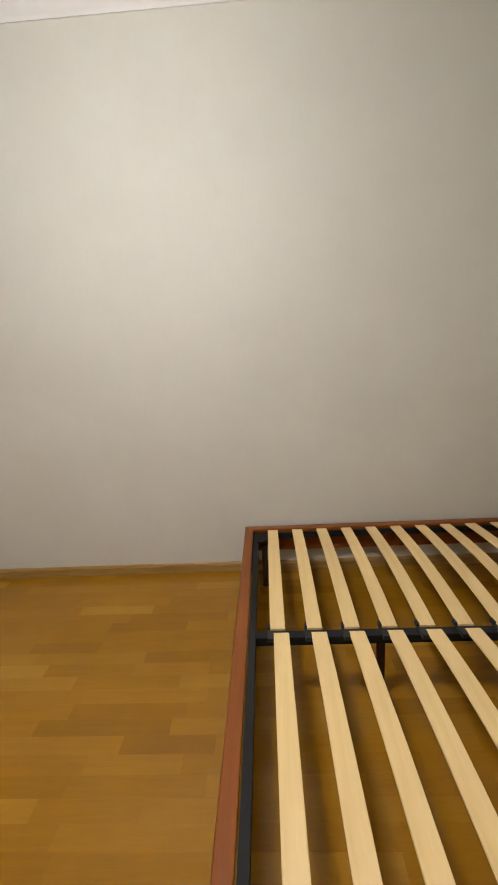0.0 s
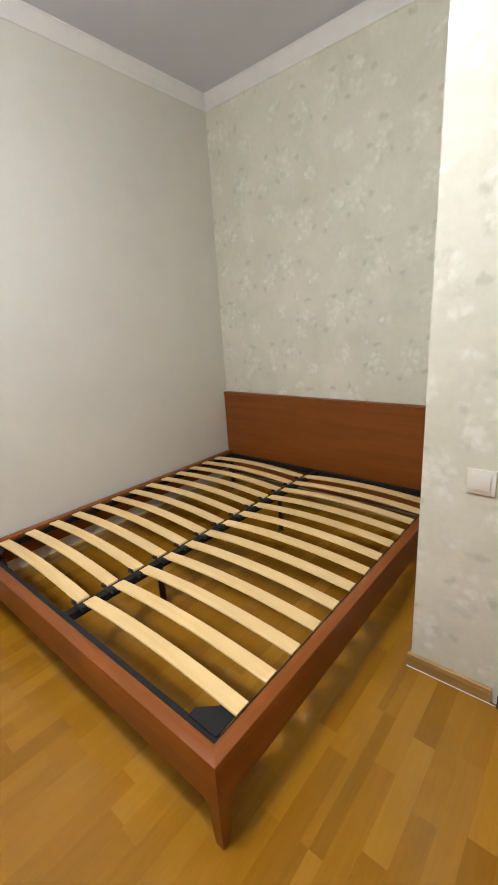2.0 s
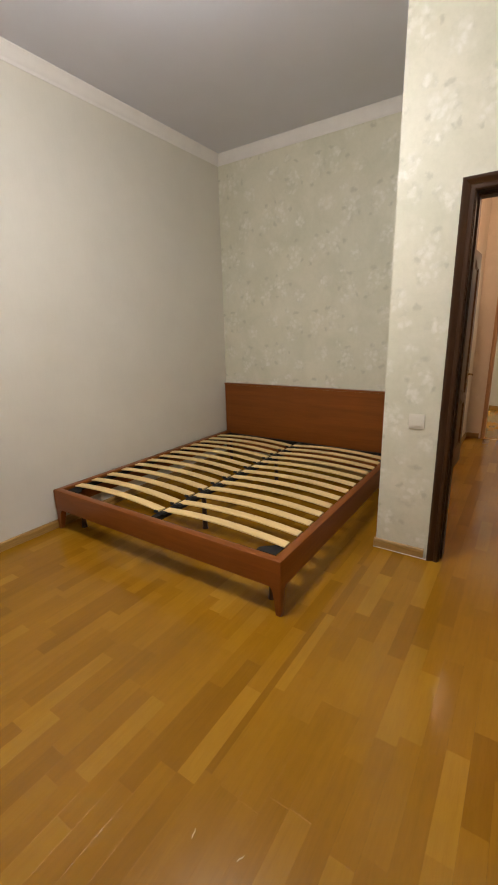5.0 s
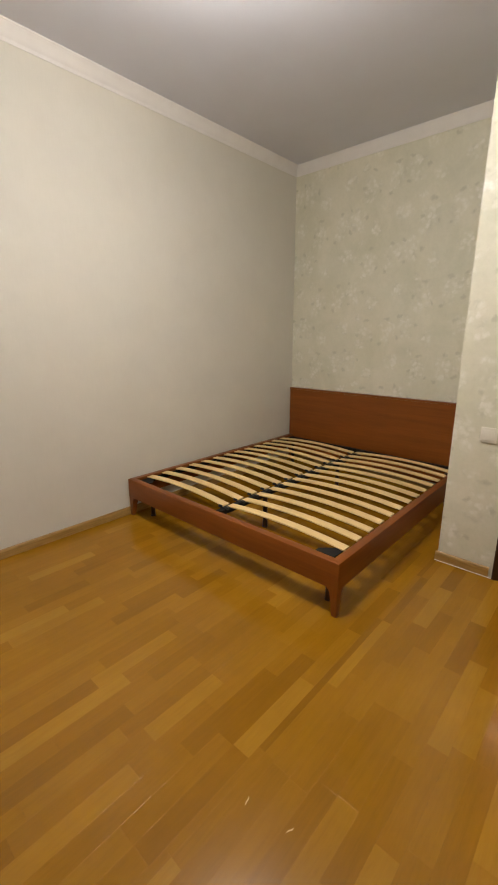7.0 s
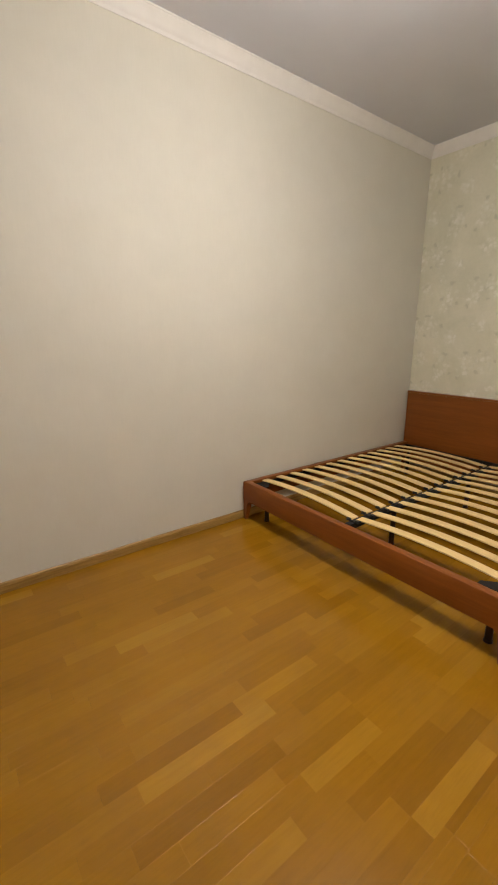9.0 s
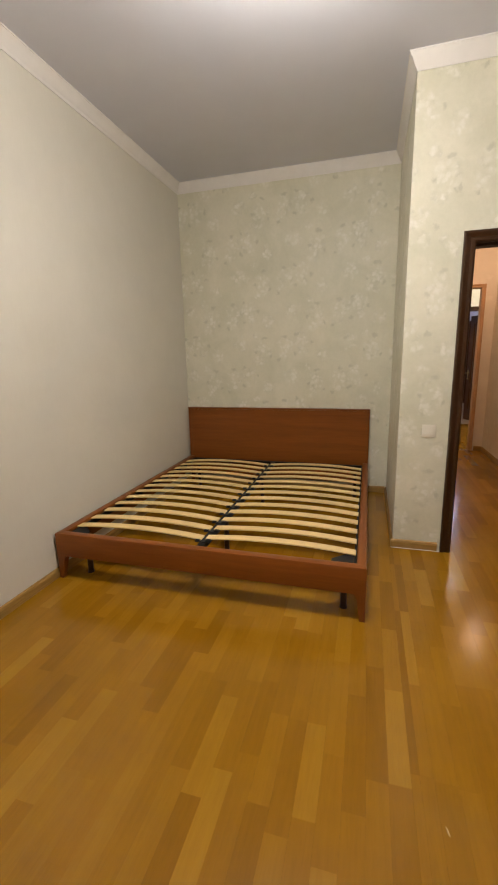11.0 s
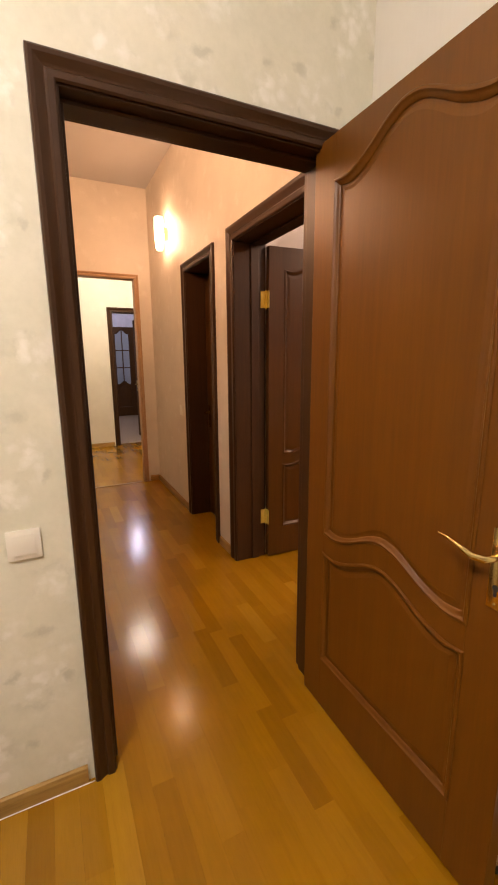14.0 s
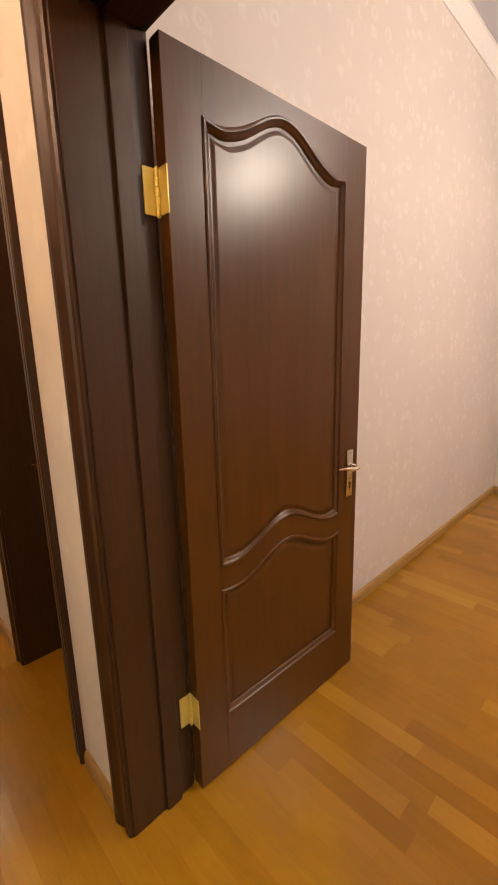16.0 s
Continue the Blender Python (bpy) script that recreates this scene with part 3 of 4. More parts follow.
d = doorway("door_frame", "y", CLEAR_BED, DOORWALL, HALL_SIDE - DOORWALL, -1, M_CASE, "dark brown moulded frame of the bedroom doorway", 0.064, back=0.082)
stop_strips(d, "y", CLEAR_BED, DOORWALL + 0.046, HALL_SIDE - 0.03, M_CASE)
d = doorway("door_frame", "x", CLEAR_SIDE, SOUTH, SKIN + 0.0, 1, M_CASE, "dark brown deep frame of the side room doorway", 0.085, low=0.5)
stop_strips(d, "x", CLEAR_SIDE, SOUTH - 0.155, SOUTH - 0.105, M_CASE)
doorway("door_frame", "x", CLEAR_NARROW, SOUTH, SKIN, 1, M_CASE, "dark brown deep frame of the narrow hall doorway", 0.065, both=False)
doorway("opening_frame", "y", CLEAR_OPENING, HALL_END, FAR_START - HALL_END, -1, {"y": M_LIGHTCASE["y"], "z": M_LIGHTCASE["z"]}, "light beech trim round the wide opening at the hall's end", 0.04)
doorway("door_frame", "y", CLEAR_FAR, FAR_WALL, T, -1, M_CASE, "dark brown frame of the far doorway", 0.07)


# ---------- door leaves ----------
def bulge(s):
    """The swept arch of the panels: shallow shoulders, then a round rise."""
    e = abs(s - 0.5) * 2
    rise = 0.5 + 0.5 * math.cos(math.pi * min(1, e / 0.78))
    return rise - 0.09 * math.exp(-(((e - 0.84) / 0.12) ** 2))


def leaf_parts(root, width, height, mat, thick=0.04, glazed=False, steps=28, flip=1):
    """A framed leaf from u=0 at the hinges; local x is along the leaf, y through it, z up."""
    u0, u1 = 0.108, width - 0.118
    zt, zm_hi, zm_lo, zb, amp, amp2 = 1.87 * height / 2, 0.720 * height / 2, 0.642 * height / 2, 0.205, 0.085, 0.072
    h = thick / 2
    top = lambda s: zt + amp * bulge(s)
    mid_hi = lambda s: zm_hi + amp2 * bulge(s)
    mid_lo = lambda s: zm_lo + amp2 * bulge(s)
    part("stile", boxed(0, u0, -h, h, 0, height, bevel=0.0015), mat, root)
    part("stile", boxed(u1, width, -h, h, 0, height, bevel=0.0015), mat, root)
    grid = [i / steps for i in range(steps + 1)]

    def rail(name, low, high):
        bm = bmesh.new()
        cols = []
        for s in grid:
            u = u0 + (u1 - u0) * s
            cols.append([bm.verts.new((u, y, z)) for y, z in ((-h, low(s)), (h, low(s)), (h, high(s)), (-h, high(s)))])
        for a, b in zip(cols, cols[1:]):
            for i in range(4):
                bm.faces.new((a[i], a[(i + 1) % 4], b[(i + 1) % 4], b[i]))
        bm.faces.new(cols[0])
        bm.faces.new(cols[-1][::-1])
        part(name, bm, mat, root)

    rail("bottom_rail", lambda s: 0, lambda s: zb)
    rail("middle_rail", mid_lo, mid_hi)
    rail("top_rail", top, lambda s: height)

    def outline(low, high, inset):
        x = lambda s: u0 + inset + (u1 - u0 - 2 * inset) * s
        lo = [(x(s), low(s) + inset) for s in grid]
        hi = [(x(s), high(s) - inset) for s in reversed(grid)]
        return lo + hi

    def loft(bm, rings):
        made = [[bm.verts.new((x, y, z)) for x, z in loop] for loop, y in rings]
        for r, q in zip(made, made[1:]):
            for i in range(len(r)):
                bm.faces.new((r[i], r[(i + 1) % len(r)], q[(i + 1) % len(r)], q[i]))
        return made

    flat = lambda z: (lambda s: z)
    for name, low, high, pane in (("upper_panel", mid_hi, top, glazed), ("lower_panel", flat(zb), mid_lo, False)):
        for way in (-1, 1):
            bm = bmesh.new()
            prof = [(-0.004, h), (-0.004, h + 0.002), (0.0, h + 0.005), (0.005, h + 0.005), (0.008, h + 0.001), (0.012, h - 0.002), (0.017, h - 0.004), (0.020, h - 0.008)]
            loft(bm, [(outline(low, high, u), way * w) for u, w in prof])
            part("moulding", bm, mat, root, smooth=True)
        bm = bmesh.new()
        levels = [(0.0, h - 0.010), (0.028, h - 0.010), (0.040, h - 0.0075)] if not pane else [(0.0, 0.003)]
        rings = [(outline(low, high, u), -w) for u, w in reversed(levels)] + [(outline(low, high, u), w) for u, w in levels]
        made = loft(bm, rings)
        k = len(grid)
        for r in (made[0], made[-1]):
            for i in range(k - 1):
                bm.faces.new((r[i], r[i + 1], r[2 * k - 2 - i], r[2 * k - 1 - i]))
        part("pane" if pane else name, bm, M_GLASS if pane else mat, root, "frosted bluish glass" if pane else "")
        if pane:
            for frac in (1 / 3, 2 / 3):
                zz = zm_hi + (zt - zm_hi) * frac
                part("glazing_bar", boxed(u0, u1, -0.012, 0.012, zz - 0.012, zz + 0.012), mat, root)
            part("glazing_bar", boxed((u0 + u1) / 2 - 0.012, (u0 + u1) / 2 + 0.012, -0.013, 0.013, zm_hi, zt + amp), mat, root)


def handle_set(root, u, z, thick, mat, toward=-1, edge=None):
    """Back plate with lever, screws and keyhole on both faces, and the lock's face plate on the edge."""
    h = thick / 2
    for way in (-1, 1):
        y = way * h
        bm = bmesh.new()
        a, b = sorted((y, y + way * 0.006))
        box(bm, u - 0.019, u + 0.019, a, b, z - 0.125, z + 0.06, bevel=0.0025)
        plate = part("back_plate", bm, mat, root, "polished brass back plate", smooth=True)
        lever = bmesh.new()
        tube(lever, (u, y + way * 0.004, z), (u, y + way * 0.012, z), 0.014, 0.011)
        c = y + way * 0.045
        bent(lever, [(u, y + way * 0.01, z), (u, y + way * 0.034, z), (u + toward * 0.006, c, z - 0.001), (u + toward * 0.03, c + way * 0.004, z - 0.003), (u + toward * 0.06, c + way * 0.003, z + 0.004),
                     (u + toward * 0.095, c, z + 0.011), (u + toward * 0.125, c - way * 0.002, z + 0.013)], [0.0085, 0.008, 0.009, 0.0085, 0.007, 0.005, 0.003])
        part("lever", lever, mat, root, "curved brass lever", smooth=True)
        hole = tube(bmesh.new(), (u, y + way * 0.0055, z - 0.075), (u, y + way * 0.0066, z - 0.075), 0.0075)
        box(hole, u - 0.0035, u + 0.0035, *sorted((y + way * 0.0055, y + way * 0.0066)), z - 0.095, z - 0.075)
        part("keyhole", hole, M_RUBBER, plate, "dark keyhole")
        for dz in (0.048, -0.113):
            part("screw", tube(bmesh.new(), (u, y + way * 0.0055, z + dz), (u, y + way * 0.0075, z + dz), 0.004, 0.003, 10), mat, plate, "brass screw")
    if edge is not None:
        part("lock_plate", boxed(edge - 0.001, edge + 0.0025, -0.011, 0.011, z - 0.15, z + 0.07, bevel=0.0008), mat, root, "brass lock face plate")
        part("latch", boxed(edge + 0.0025, edge + 0.012, -0.006, 0.006, z - 0.012, z + 0.012, bevel=0.002), mat, root, "brass latch bolt")


def hinge(root, z, y, mat, jamb=None):
    """A brass butt hinge whose knuckle stands at the leaf's hinge edge."""
    bm = bmesh.new()
    for i in range(5):
        a = z - 0.05 + 0.02 * i
        tube(bm, (-0.006, y, a + 0.0006), (-0.006, y, a + 0.0194), 0.0065, n=12)
    for e in (-0.052, 0.052):
        tube(bm, (-0.006, y, z + e - 0.003), (-0.006, y, z + e + 0.003), 0.005, 0.003 if e > 0 else 0.005, n=10)
    s = 1 if y > 0 else -1
    box(bm, -0.0035, -0.0005, *sorted((y - s * 0.038, y - s * 0.004)), z - 0.05, z + 0.05)
    j = y if jamb is None else jamb
    box(bm, -0.040, -0.008, *sorted((j - s * 0.0015, j + s * 0.0015)), z - 0.05, z + 0.05)
    part("hinge", bm, mat, root, "bright brass hinge", smooth=True)


def swing(root, at, angle):
    root.matrix_basis = pose(*at, 0, 0, angle)


bed_door = thing("door", "open reddish-brown panelled wooden door against the bedroom wall", "door")
leaf_parts(bed_door, 0.80, 2.0, M_LEAF)
handle_set(bed_door, 0.745, 0.92, 0.04, M_BRASS, -1, 0.80)
for z in (0.24, 1.72):
    hinge(bed_door, z, 0.0245, M_HINGE)
swing(bed_door, (1.221, 0.032, 0.01), 179.3)

side_door = thing("door", "open dark brown panelled wooden door into the side room", "door")
leaf_parts(side_door, 0.80, 2.0, M_LEAF_DARK)
handle_set(side_door, 0.745, 0.90, 0.04, M_NICKEL, -1, 0.80)
for z in (0.28, 1.695):
    hinge(side_door, z, 0.012, M_HINGE, 0.017)
swing(side_door, (2.322, -0.362, 0.01), 267.7)

narrow_door = thing("door", "closed dark brown narrow door deep in its frame", "door")
leaf_parts(narrow_door, CLEAR_NARROW[1] - CLEAR_NARROW[0] - 0.006, 2.0, M_LEAF_DARK)
handle_set(narrow_door, CLEAR_NARROW[1] - CLEAR_NARROW[0] - 0.05, 0.90, 0.04, M_BRASS, -1)
swing(narrow_door, (CLEAR_NARROW[0] + 0.003, -0.328, 0.005), 0)

north_door = thing("door", "dark brown panelled door folded back along the hall wall", "door")
leaf_parts(north_door, 0.80, 2.0, M_LEAF_DARK)
handle_set(north_door, 0.745, 0.90, 0.03, M_BRASS, -1)
swing(north_door, (2.62, HALL_N - 0.026, 0.01), -2.2)

far_door = thing("door", "open dark brown door in the far doorway", "door")
leaf_parts(far_door, 0.66, 2.0, M_LEAF_DARK)
handle_set(far_door, 0.61, 0.92, 0.04, M_BRASS, -1)
swing(far_door, (FAR_WALL + 0.13, CLEAR_FAR[0] + 0.03, 0.01), 20)

glazed_doors = thing("double_door", "dark brown double door with arched frosted panes in the last room", "door")
for i in (0, 1):
    sub = new("door_leaf")
    sub.parent = glazed_doors
    sub.matrix_basis = pose(0, 0.0, 0, 0, 0, 0) if i == 0 else pose(1.16, 0.0, 0, 0, 0, 180)
    leaf_parts(sub, 0.575, 2.1, M_LEAF_DARK, glazed=True, steps=20)
swing(glazed_doors, (THIRD_END - 0.05, -0.46, 0.005), -90)


# ---------- switches ----------
def light_switch(at, normal, label):
    root = thing("light_switch", label, "light switch", at, {"w": 90.0, "n": 0.0}[normal], group="light switches")
    frame_bm = bmesh.new()
    box(frame_bm, -0.0425, 0.0425, 0, 0.009, -0.0425, 0.0425, bevel=0.003)
    part("frame", frame_bm, M_PLASTIC, root, smooth=True)
    bm = boxed(-0.028, 0.028, 0.008, 0.0135, -0.028, 0.028, bevel=0.002)
    for v in bm.verts:
        if v.co.y > 0.012 and v.co.z > 0:
            v.co.y -= 0.003
    part("rocker", bm, M_PLASTIC, root, smooth=True)


light_switch((DOORWALL, 1.0, 0.85), "w", "ivory plastic light switch on the floral wallpaper beside the doorway")
light_switch((3.54, SOUTH, 0.90), "n", "ivory plastic light switch on the hall wallpaper")


# ---------- lamps ----------
def sphere_area(r):
    return 4 * math.pi * r * r


def pendant(name, at, radius, ceiling, color, power, label, squash=0.8):
    root = thing(name, label, "ceiling lamp", at)
    globe = bmesh.new()
    bmesh.ops.create_uvsphere(globe, u_segments=32, v_segments=16, radius=radius, matrix=Matrix.Diagonal((1, 1, squash, 1)))
    part("shade", globe, glowing(name + "_glow", color, power / (sphere_area(radius) * math.pi)), root, "glowing white glass shade", smooth=True)
    part("rod", tube(bmesh.new(), (0, 0, radius * squash * 0.97), (0, 0, ceiling - at[2] - 0.02), 0.008), M_BRASS, root)
    part("canopy", tube(bmesh.new(), (0, 0, ceiling - at[2] - 0.03), (0, 0, ceiling - at[2] - 0.001), 0.03, 0.05, 20), M_BRASS, root, smooth=True)


pendant("ceiling_lamp", BED_LAMP, 0.22, CEIL, (1.0, 0.965, 0.93), BED_POWER, "glowing flat white glass lamp under the bedroom ceiling", 0.4)
pendant("ceiling_lamp", (5.38, -0.05, 2.70), 0.21, CEIL, (1.0, 0.93, 0.78), FAR_POWER, "glowing globe lamp under the ceiling beyond the hall")
pendant("ceiling_lamp", (9.0, -0.6, 2.7), 0.12, CEIL, (0.72, 0.78, 1.0), THIRD_POWER, "glowing bluish lamp in the last room")
pendant("ceiling_lamp", (0.5, -2.2, 2.70), 0.15, ROOM_CEIL, (1.0, 0.80, 0.66), ROOM_POWER, "glowing globe lamp in the side room")

def wall_lamp(at, turn, power):
    root = thing("wall_lamp", "glowing upright white glass wall lamp in the hall, the north pair added as fill", "wall lamp", at, turn, group="hall wall lamps")
    bm = bmesh.new()
    rings = []
    for r, z in ((0.024, -0.13), (0.032, -0.10), (0.038, 0.0), (0.037, 0.08), (0.034, 0.13)):
        rings.append([bm.verts.new((r * math.cos(a), 0.075 + r * math.sin(a), z)) for a in [2 * math.pi * j / 20 for j in range(20)]])
    for r, s in zip(rings, rings[1:]):
        for j in range(20):
            bm.faces.new((r[j], r[(j + 1) % 20], s[(j + 1) % 20], s[j]))
    bm.faces.new(rings[0])
    bm.faces.new(rings[-1][::-1])
    part("shade", bm, glowing("wall_lamp_glow", (1.0, 0.63, 0.43), power), root, "glowing opal glass shade", smooth=True)
    part("bracket", boxed(-0.02, 0.02, 0, 0.036, -0.05, 0.05, bevel=0.003), M_BRASS, root)


wall_lamp((3.77, SOUTH, 2.41), 0, HALL_POWER * 0.6)
# Unseen pair added on the north wall as fill for the hall.
for x in (1.8, 2.65):
    wall_lamp((x, HALL_N, 2.42), 180, HALL_POWER * 1.15)


# ---------- small things ----------
def caulk(a, b, inward):
    bm = sweep(bmesh.new(), [((*a, 0.0005), (*inward, 0)), ((*b, 0.0005), (*inward, 0))], [(0.012, 0), (0.0148, 0), (0.013, 0.003)], (0, 0, 1))
    single("trim", bm, M_CORNICE, "thin white sealant bead along the skirting", kind="structure")


caulk((DOORWALL, RETURN + 0.013), (DOORWALL, CLEAR_BED[1] + 0.07), (-1, 0))
single("threshold", boxed(HALL_END - 0.014, HALL_END + 0.014, CLEAR_OPENING[0], CLEAR_OPENING[1], 0.0005, 0.004, bevel=0.0015), M_BASE["y"], "thin light threshold strip between two parquet floors", kind="structure")
stopper = thing("door_stop", "small dark rubber door stop on the floor behind the open door", "door stop", (0.47, -0.065, 0.0))
part("base", tube(bmesh.new(), (0, 0, 0), (0, 0, 0.022), 0.019, 0.016), M_RUBBER, stopper, "dark rubber ring", smooth=True)
part("cap", tube(bmesh.new(), (0, 0, 0.022), (0, 0, 0.030), 0.014, 0.011), M_NICKEL, stopper, "dull metal cap", smooth=True)


def splinter(at, turn, length):
    bm = bent(bmesh.new(), [(-length / 2, 0, 0.002), (-length / 6, 0.001, 0.003), (length / 5, -0.001, 0.0025), (length / 2, 0.0015, 0.002)], [0.0008, 0.0018, 0.0016, 0.0006], 6)
    ob = single("wood_splinter", bm, M_SLAT, "pale wood splinter lying on the parquet", "splinter", "splinters on the floor")
    ob.matrix_basis = pose(*at, 0, 0, turn)


splinter((-0.665, 1.13, 0.0), 15, 0.026)
splinter((-0.64, 0.985, 0.0), -25, 0.024)


# ---------- the bed ----------
BX0, BX1, BY0, BY1, BTOP, BLOW = 0.262, 2.362, 1.371, 3.255, 0.305, 0.155
bed = thing("bed", "cherry-red wooden double bed with bare birch slats and no mattress", "bed", (0, 0, 0))
RAIL = 0.05
part("headboard", boxed(BX1 + 0.002, BX1 + 0.04, BY0, BY1, 0.10, 0.818, bevel=0.003), M_BEDWOOD["y"], bed, "wide cherry headboard panel")
cap = boxed(BX1 - 0.005, BX1 + 0.045, BY0 - 0.003, BY1 + 0.003, 0.818, 0.836, bevel=0.006)
part("headboard_cap", cap, M_BEDWOOD["y"], bed, smooth=True)


def rail_bm(a, b, inward, axis_end):
    """A side or foot rail with a softly rounded top and mitred corners."""
    prof = [(0, BLOW), (0, BTOP - 0.008), (0.003, BTOP - 0.002), (0.008, BTOP), (RAIL - 0.006, BTOP), (RAIL - 0.001, BTOP - 0.003), (RAIL, BTOP - 0.008), (RAIL, BTOP - 0.02), (0.024, BTOP - 0.02), (0.024, BLOW)]
    return sweep(bmesh.new(), [((*a[:2], 0), a[2]), ((*b[:2], 0), b[2])], prof, (0, 0, 1))


part("foot_rail", rail_bm((BX0, BY0, (1, 1, 0)), (BX0, BY1, (1, -1, 0)), None, None), M_BEDWOOD["y"], bed, smooth=True)
part("side_rail", rail_bm((BX0, BY0, (1, 1, 0)), (BX1, BY0, (0, 1, 0)), None, None), M_BEDWOOD["x"], bed, smooth=True)
part("side_rail", rail_bm((BX0, BY1, (1, -1, 0)), (BX1, BY1, (0, -1, 0)), None, None), M_BEDWOOD["x"], bed, smooth=True)


def tapered_leg(x, y, sx, sy, top):
    bm = bmesh.new()
    u = 0.026
    rows = []
    for z, w in ((0.0, u), (0.004, u + 0.002), (0.08, 0.038), (0.125, 0.045), (0.143, 0.053), (0.152, 0.064), (top, 0.066)):
        rows.append([bm.verts.new((x + sx * a, y + sy * b, z)) for a, b in ((0.0, 0.0), (w, 0.0), (w, w), (0.0, w))])
    for r, s in zip(rows, rows[1:]):
        for i in range(4):
            bm.faces.new((r[i], r[(i + 1) % 4], s[(i + 1) % 4], s[i]))
    bm.faces.new(rows[0])
    bm.faces.new(rows[-1])
    part("leg", bm, M_BEDWOOD["z"], bed, "tapered cherry leg")


for x, sx in ((BX0 + 0.0015, 1), (BX1 + 0.036, -1)):
    for y, sy in ((BY0 + 0.0015, 1), (BY1 - 0.0015, -1)):
        tapered_leg(x, y, sx, sy, 0.165)

# the steel frame inside the rails
FX0, FX1, FY0, FY1, FZ = BX0 + RAIL + 0.003, BX1 - 0.006, BY0 + RAIL + 0.003, BY1 - RAIL - 0.003, 0.285
for a in ((FX0, FX0 + 0.028, FY0, FY1), (FX1 - 0.028, FX1, FY0, FY1), (FX0 + 0.028, FX1 - 0.028, FY0, FY0 + 0.014), (FX0 + 0.028, FX1 - 0.028, FY1 - 0.014, FY1)):
    part("frame_bar", boxed(*a, FZ - 0.035, FZ - 0.002, bevel=0.002), M_STEEL, bed, "black steel frame bar")
MID = (FY0 + FY1) / 2
part("centre_bar", boxed(FX0 + 0.028, FX1 - 0.028, MID - 0.02, MID + 0.02, FZ - 0.035, FZ, bevel=0.002), M_STEEL, bed, "black steel centre bar")
for cx, sx in ((FX0, 1),):
    for cy, sy in ((FY0, 1), (FY1, -1)):
        bm = bmesh.new()
        outline = [(0.02, 0.015), (0.13, 0.015), (0.13, 0.04), (0.05, 0.13), (0.02, 0.13)]
        lo = [bm.verts.new((cx + sx * a, cy + sy * b, FZ + 0.0005)) for a, b in outline]
        hi = [bm.verts.new((cx + sx * a, cy + sy * b, FZ + 0.0045)) for a, b in outline]
        for i in range(5):
            bm.faces.new((lo[i], lo[(i + 1) % 5], hi[(i + 1) % 5], hi[i]))
        bm.faces.new(lo)
        bm.faces.new(hi)
        part("corner_plate", bm, M_STEEL, bed, "black steel corner plate")
for x, y in ((0.82, MID), (1.85, MID), (0.375, 1.487), (0.375, 3.105), (FX1 - 0.12, 1.487), (FX1 - 0.12, 3.105)):
    bm = tube(bmesh.new(), (x, y, 0.012), (x, y, FZ - 0.035), 0.017)
    tube(bm, (x, y, 0.0), (x, y, 0.012), 0.021, 0.019)
    part("support_leg", bm, M_LEG_METAL, bed, "dark round steel support leg", smooth=True)

SLAT_X = [0.424 + 0.1428 * i for i in range(13)]


def slat_mesh(name, span, width=0.059, rise=0.024, thick=0.009, n=14):
    bm = bmesh.new()
    w, e = width / 2, 0.002
    prof = [(-w + e, 0), (-w, e), (-w, thick - e), (-w + e, thick), (w - e, thick), (w, thick - e), (w, e), (w - e, 0)]
    rows = []
    for i in range(n + 1):
        s = i / n
        z = rise * (1 - (2 * s - 1) ** 2)
        rows.append([bm.verts.new((a, s * span, z + b)) for a, b in prof])
    for r, q in zip(rows, rows[1:]):
        for i in range(8):
            bm.faces.new((r[i], r[(i + 1) % 8], q[(i + 1) % 8], q[i]))
    bm.faces.new(rows[0])
    bm.faces.new(rows[-1])
    return finish(name, bm, M_SLAT, True)


SPAN = MID - 0.012 - (FY0 + 0.006)
slat_me = slat_mesh("slat", SPAN)
hold = bmesh.new()
box(hold, -0.036, 0.036, -0.034, 0.034, 0, 0.006, bevel=0.0015)
box(hold, -0.034, 0.034, 0.004, 0.032, 0.006, 0.016, bevel=0.0015)
hold_me = finish("slat_holder", hold, M_RUBBER)
for i, x in enumerate(SLAT_X):
    for y0, side in ((FY0 + 0.006, -1), (MID + 0.012, 1)):
        ob = tagged(new("slat", slat_me), "curved pale birch slat")
        ob.parent = bed
        shift = 0.004 if side > 0 else 0.017
        ob.matrix_basis = pose(x + shift, y0, FZ + 0.007)
        ob = tagged(new("slat_holder", hold_me), "black plastic slat holder")
        ob.parent = bed
        ob.matrix_basis = pose(x, MID + side * 0.014, FZ + 0.0005, 0, 0, 0 if side > 0 else 180)


# ---------- floors ----------
def slab(name, boxes, mat, label):
    bm = bmesh.new()
    for b in boxes:
        box(bm, *b)
    return single(name, bm, mat, label, kind="structure")


floor = slab("floor", [(WEST - T, FAR_WALL + T, ROOM_S - T, NORTH + T, -0.1, -0.008)], M_GAP, "golden oak strip parquet floor")
slab("floor_last_room", [(FAR_WALL + T, THIRD_END + T, -2.6 - T, 1.3, -0.1, 0.0)], M_TILE, "greyish smooth floor of the last room")

STRIP = 0.0715
REGIONS = [
    (WEST, ALCOVE, RETURN, NORTH), (WEST, HALL_END, SOUTH, RETURN), (HALL_END, FAR_WALL + T, -1.7, 2.6),
    (ROOM_W, ROOM_E, ROOM_S, SOUTH - SKIN), (D2[0], D2[1], SOUTH - SKIN, SOUTH), (D3[0], D3[1], SOUTH - SKIN - 0.08, SOUTH),
]
NEAR = (-1.15, 2.35, -0.15, 2.0)
rng = random.Random(7)
LENGTHS = (0.34, 0.40, 0.46, 0.52)
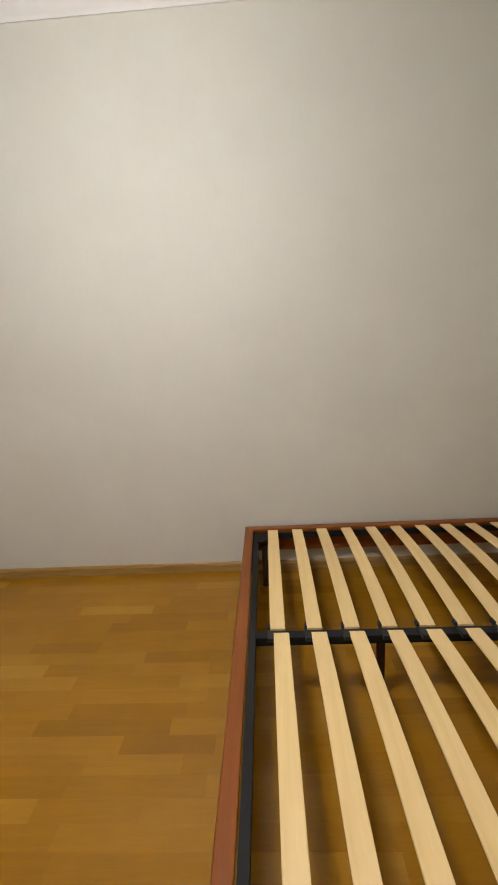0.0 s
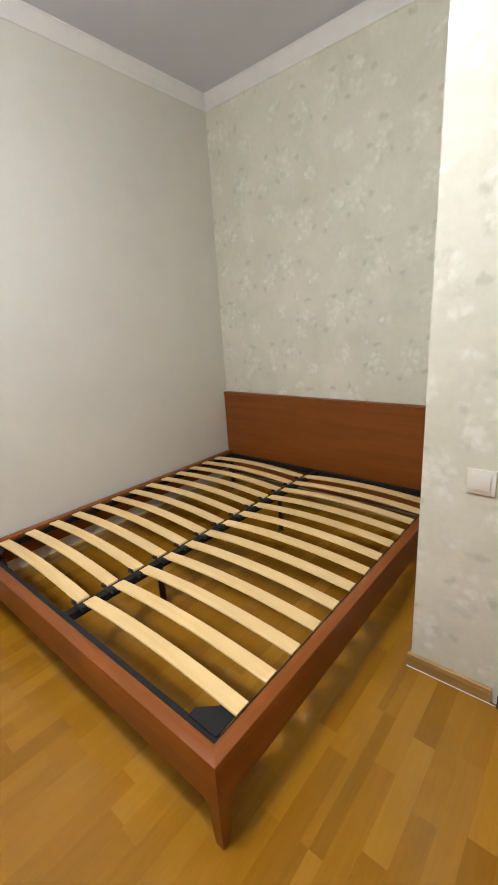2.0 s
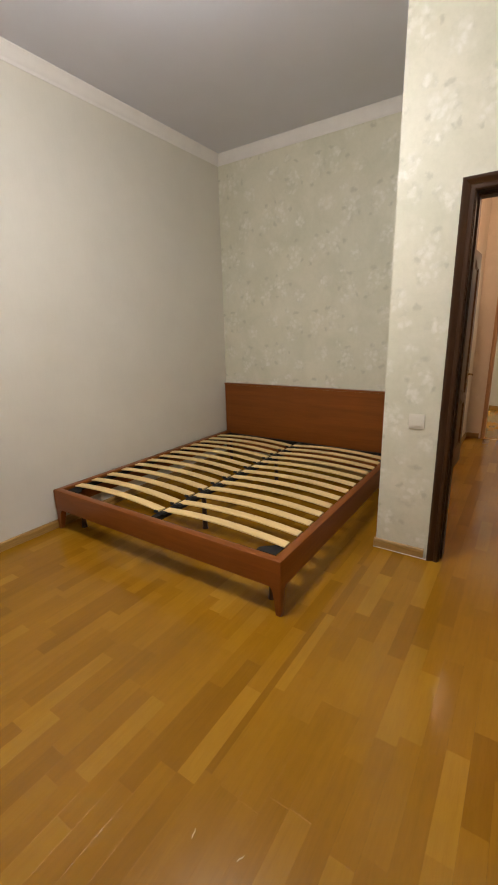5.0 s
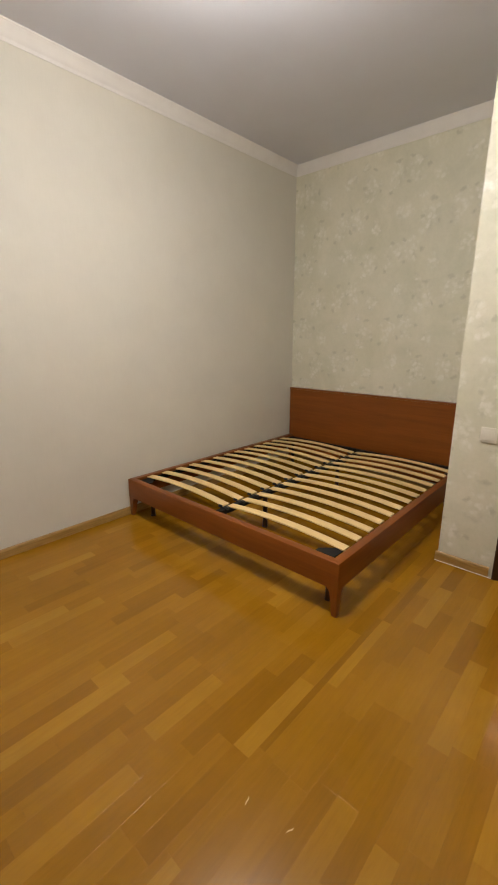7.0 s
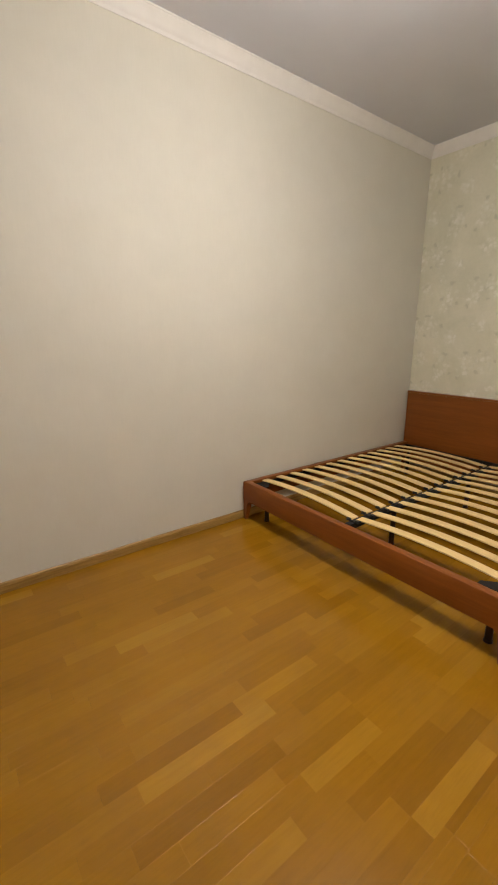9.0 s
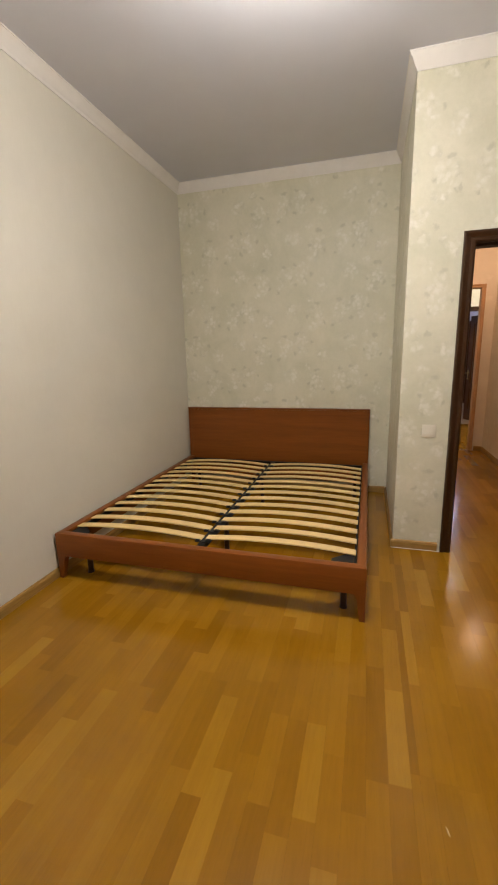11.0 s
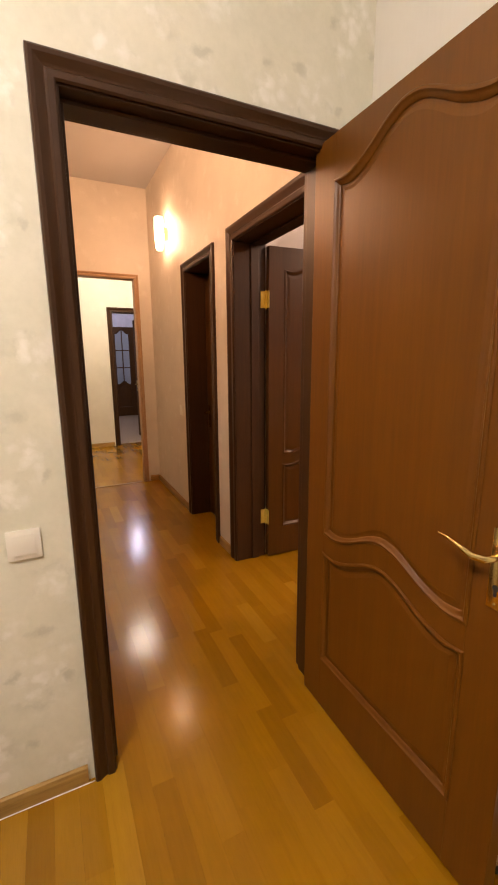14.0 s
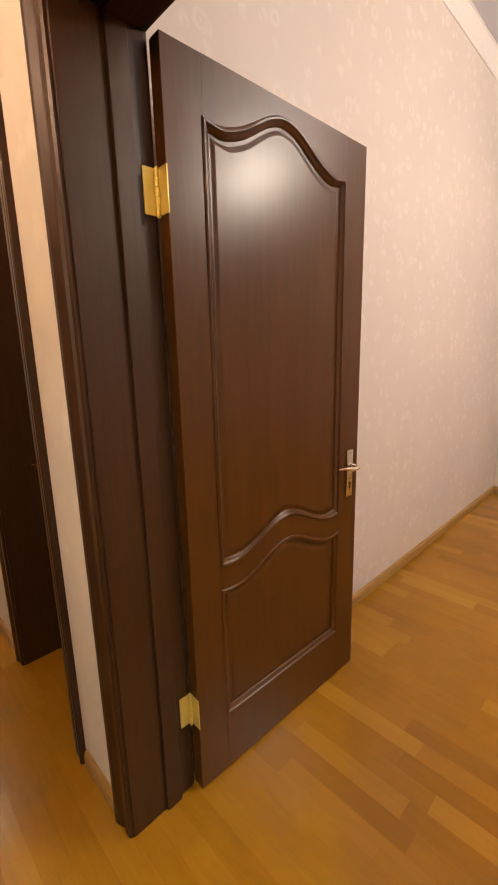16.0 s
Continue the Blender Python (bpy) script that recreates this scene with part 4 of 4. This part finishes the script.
bank = {}


def strip_verts(length, width):
    g, c = 0.0001, 0.0002
    x0, x1, y0, y1 = -length / 2 + g, length / 2 - g, -width / 2 + g, width / 2 - g
    low = [(x0, y0, -0.008), (x1, y0, -0.008), (x1, y1, -0.008), (x0, y1, -0.008)]
    mid = [(x0, y0, -c * 0.25), (x1, y0, -c * 0.25), (x1, y1, -c * 0.25), (x0, y1, -c * 0.25)]
    top = [(x0 + c, y0 + c, 0.0), (x1 - c, y0 + c, 0.0), (x1 - c, y1 - c, 0.0), (x0 + c, y1 - c, 0.0)]
    faces = [(8, 9, 10, 11)]
    for i in range(4):
        j = (i + 1) % 4
        faces += [(i, j, j + 4, i + 4), (i + 4, j + 4, j + 8, i + 8)]
    return low + mid + top, faces


rest_v, rest_f = [], []
near_list = []
for rx0, rx1, ry0, ry1 in REGIONS:
    rows = []
    k0, k1 = math.floor((ry0 - 0.789) / STRIP), math.ceil((ry1 - 0.789) / STRIP)
    for k in range(k0, k1):
        y0, y1 = max(0.789 + k * STRIP, ry0), min(0.789 + (k + 1) * STRIP, ry1)
        if y1 - y0 < 0.004:
            continue
        row = random.Random(k * 13 + 5)
        x = -3.2 - row.random() * 0.45
        while x < rx1:
            length = row.choice(LENGTHS)
            a, b = max(x, rx0), min(x + length, rx1)
            x += length
            if b - a < 0.01:
                continue
            near_list.append((round(b - a, 4), round(y1 - y0, 4), (a + b) / 2, (y0 + y1) / 2))
inside = [s for s in near_list if NEAR[0] < s[2] < NEAR[1] and NEAR[2] < s[3] < NEAR[3]]
inside.sort(key=lambda s: (s[2] - 0.4) ** 2 * 0.5 + (s[3] - 0.8) ** 2)
chosen = set(inside[:300])
for s in near_list:
    length, width, cx, cy = s
    v, f = strip_verts(length, width)
    tilt = rng.uniform(-0.00003, 0.00003)
    if s in chosen:
        if (length, width) not in bank:
            me = bpy.data.meshes.new("parquet_strip")
            me.from_pydata(v, [], f)
            me.materials.append(M_PLANK)
            bank[(length, width)] = me
        ob = new("parquet_strip", bank[(length, width)])
        ob.parent = floor
        ob.location = (cx, cy, tilt)
    else:
        n = len(rest_v)
        rest_v += [(a + cx, b + cy, c + tilt) for a, b, c in v]
        rest_f += [tuple(i + n for i in q) for q in f]
me = bpy.data.meshes.new("parquet_rest")
me.from_pydata(rest_v, [], rest_f)
me.materials.append(M_PLANK_JOIN)
rest = tagged(new("parquet_rest", me), "golden oak parquet strips further off", kind="stuff")
rest.parent = floor
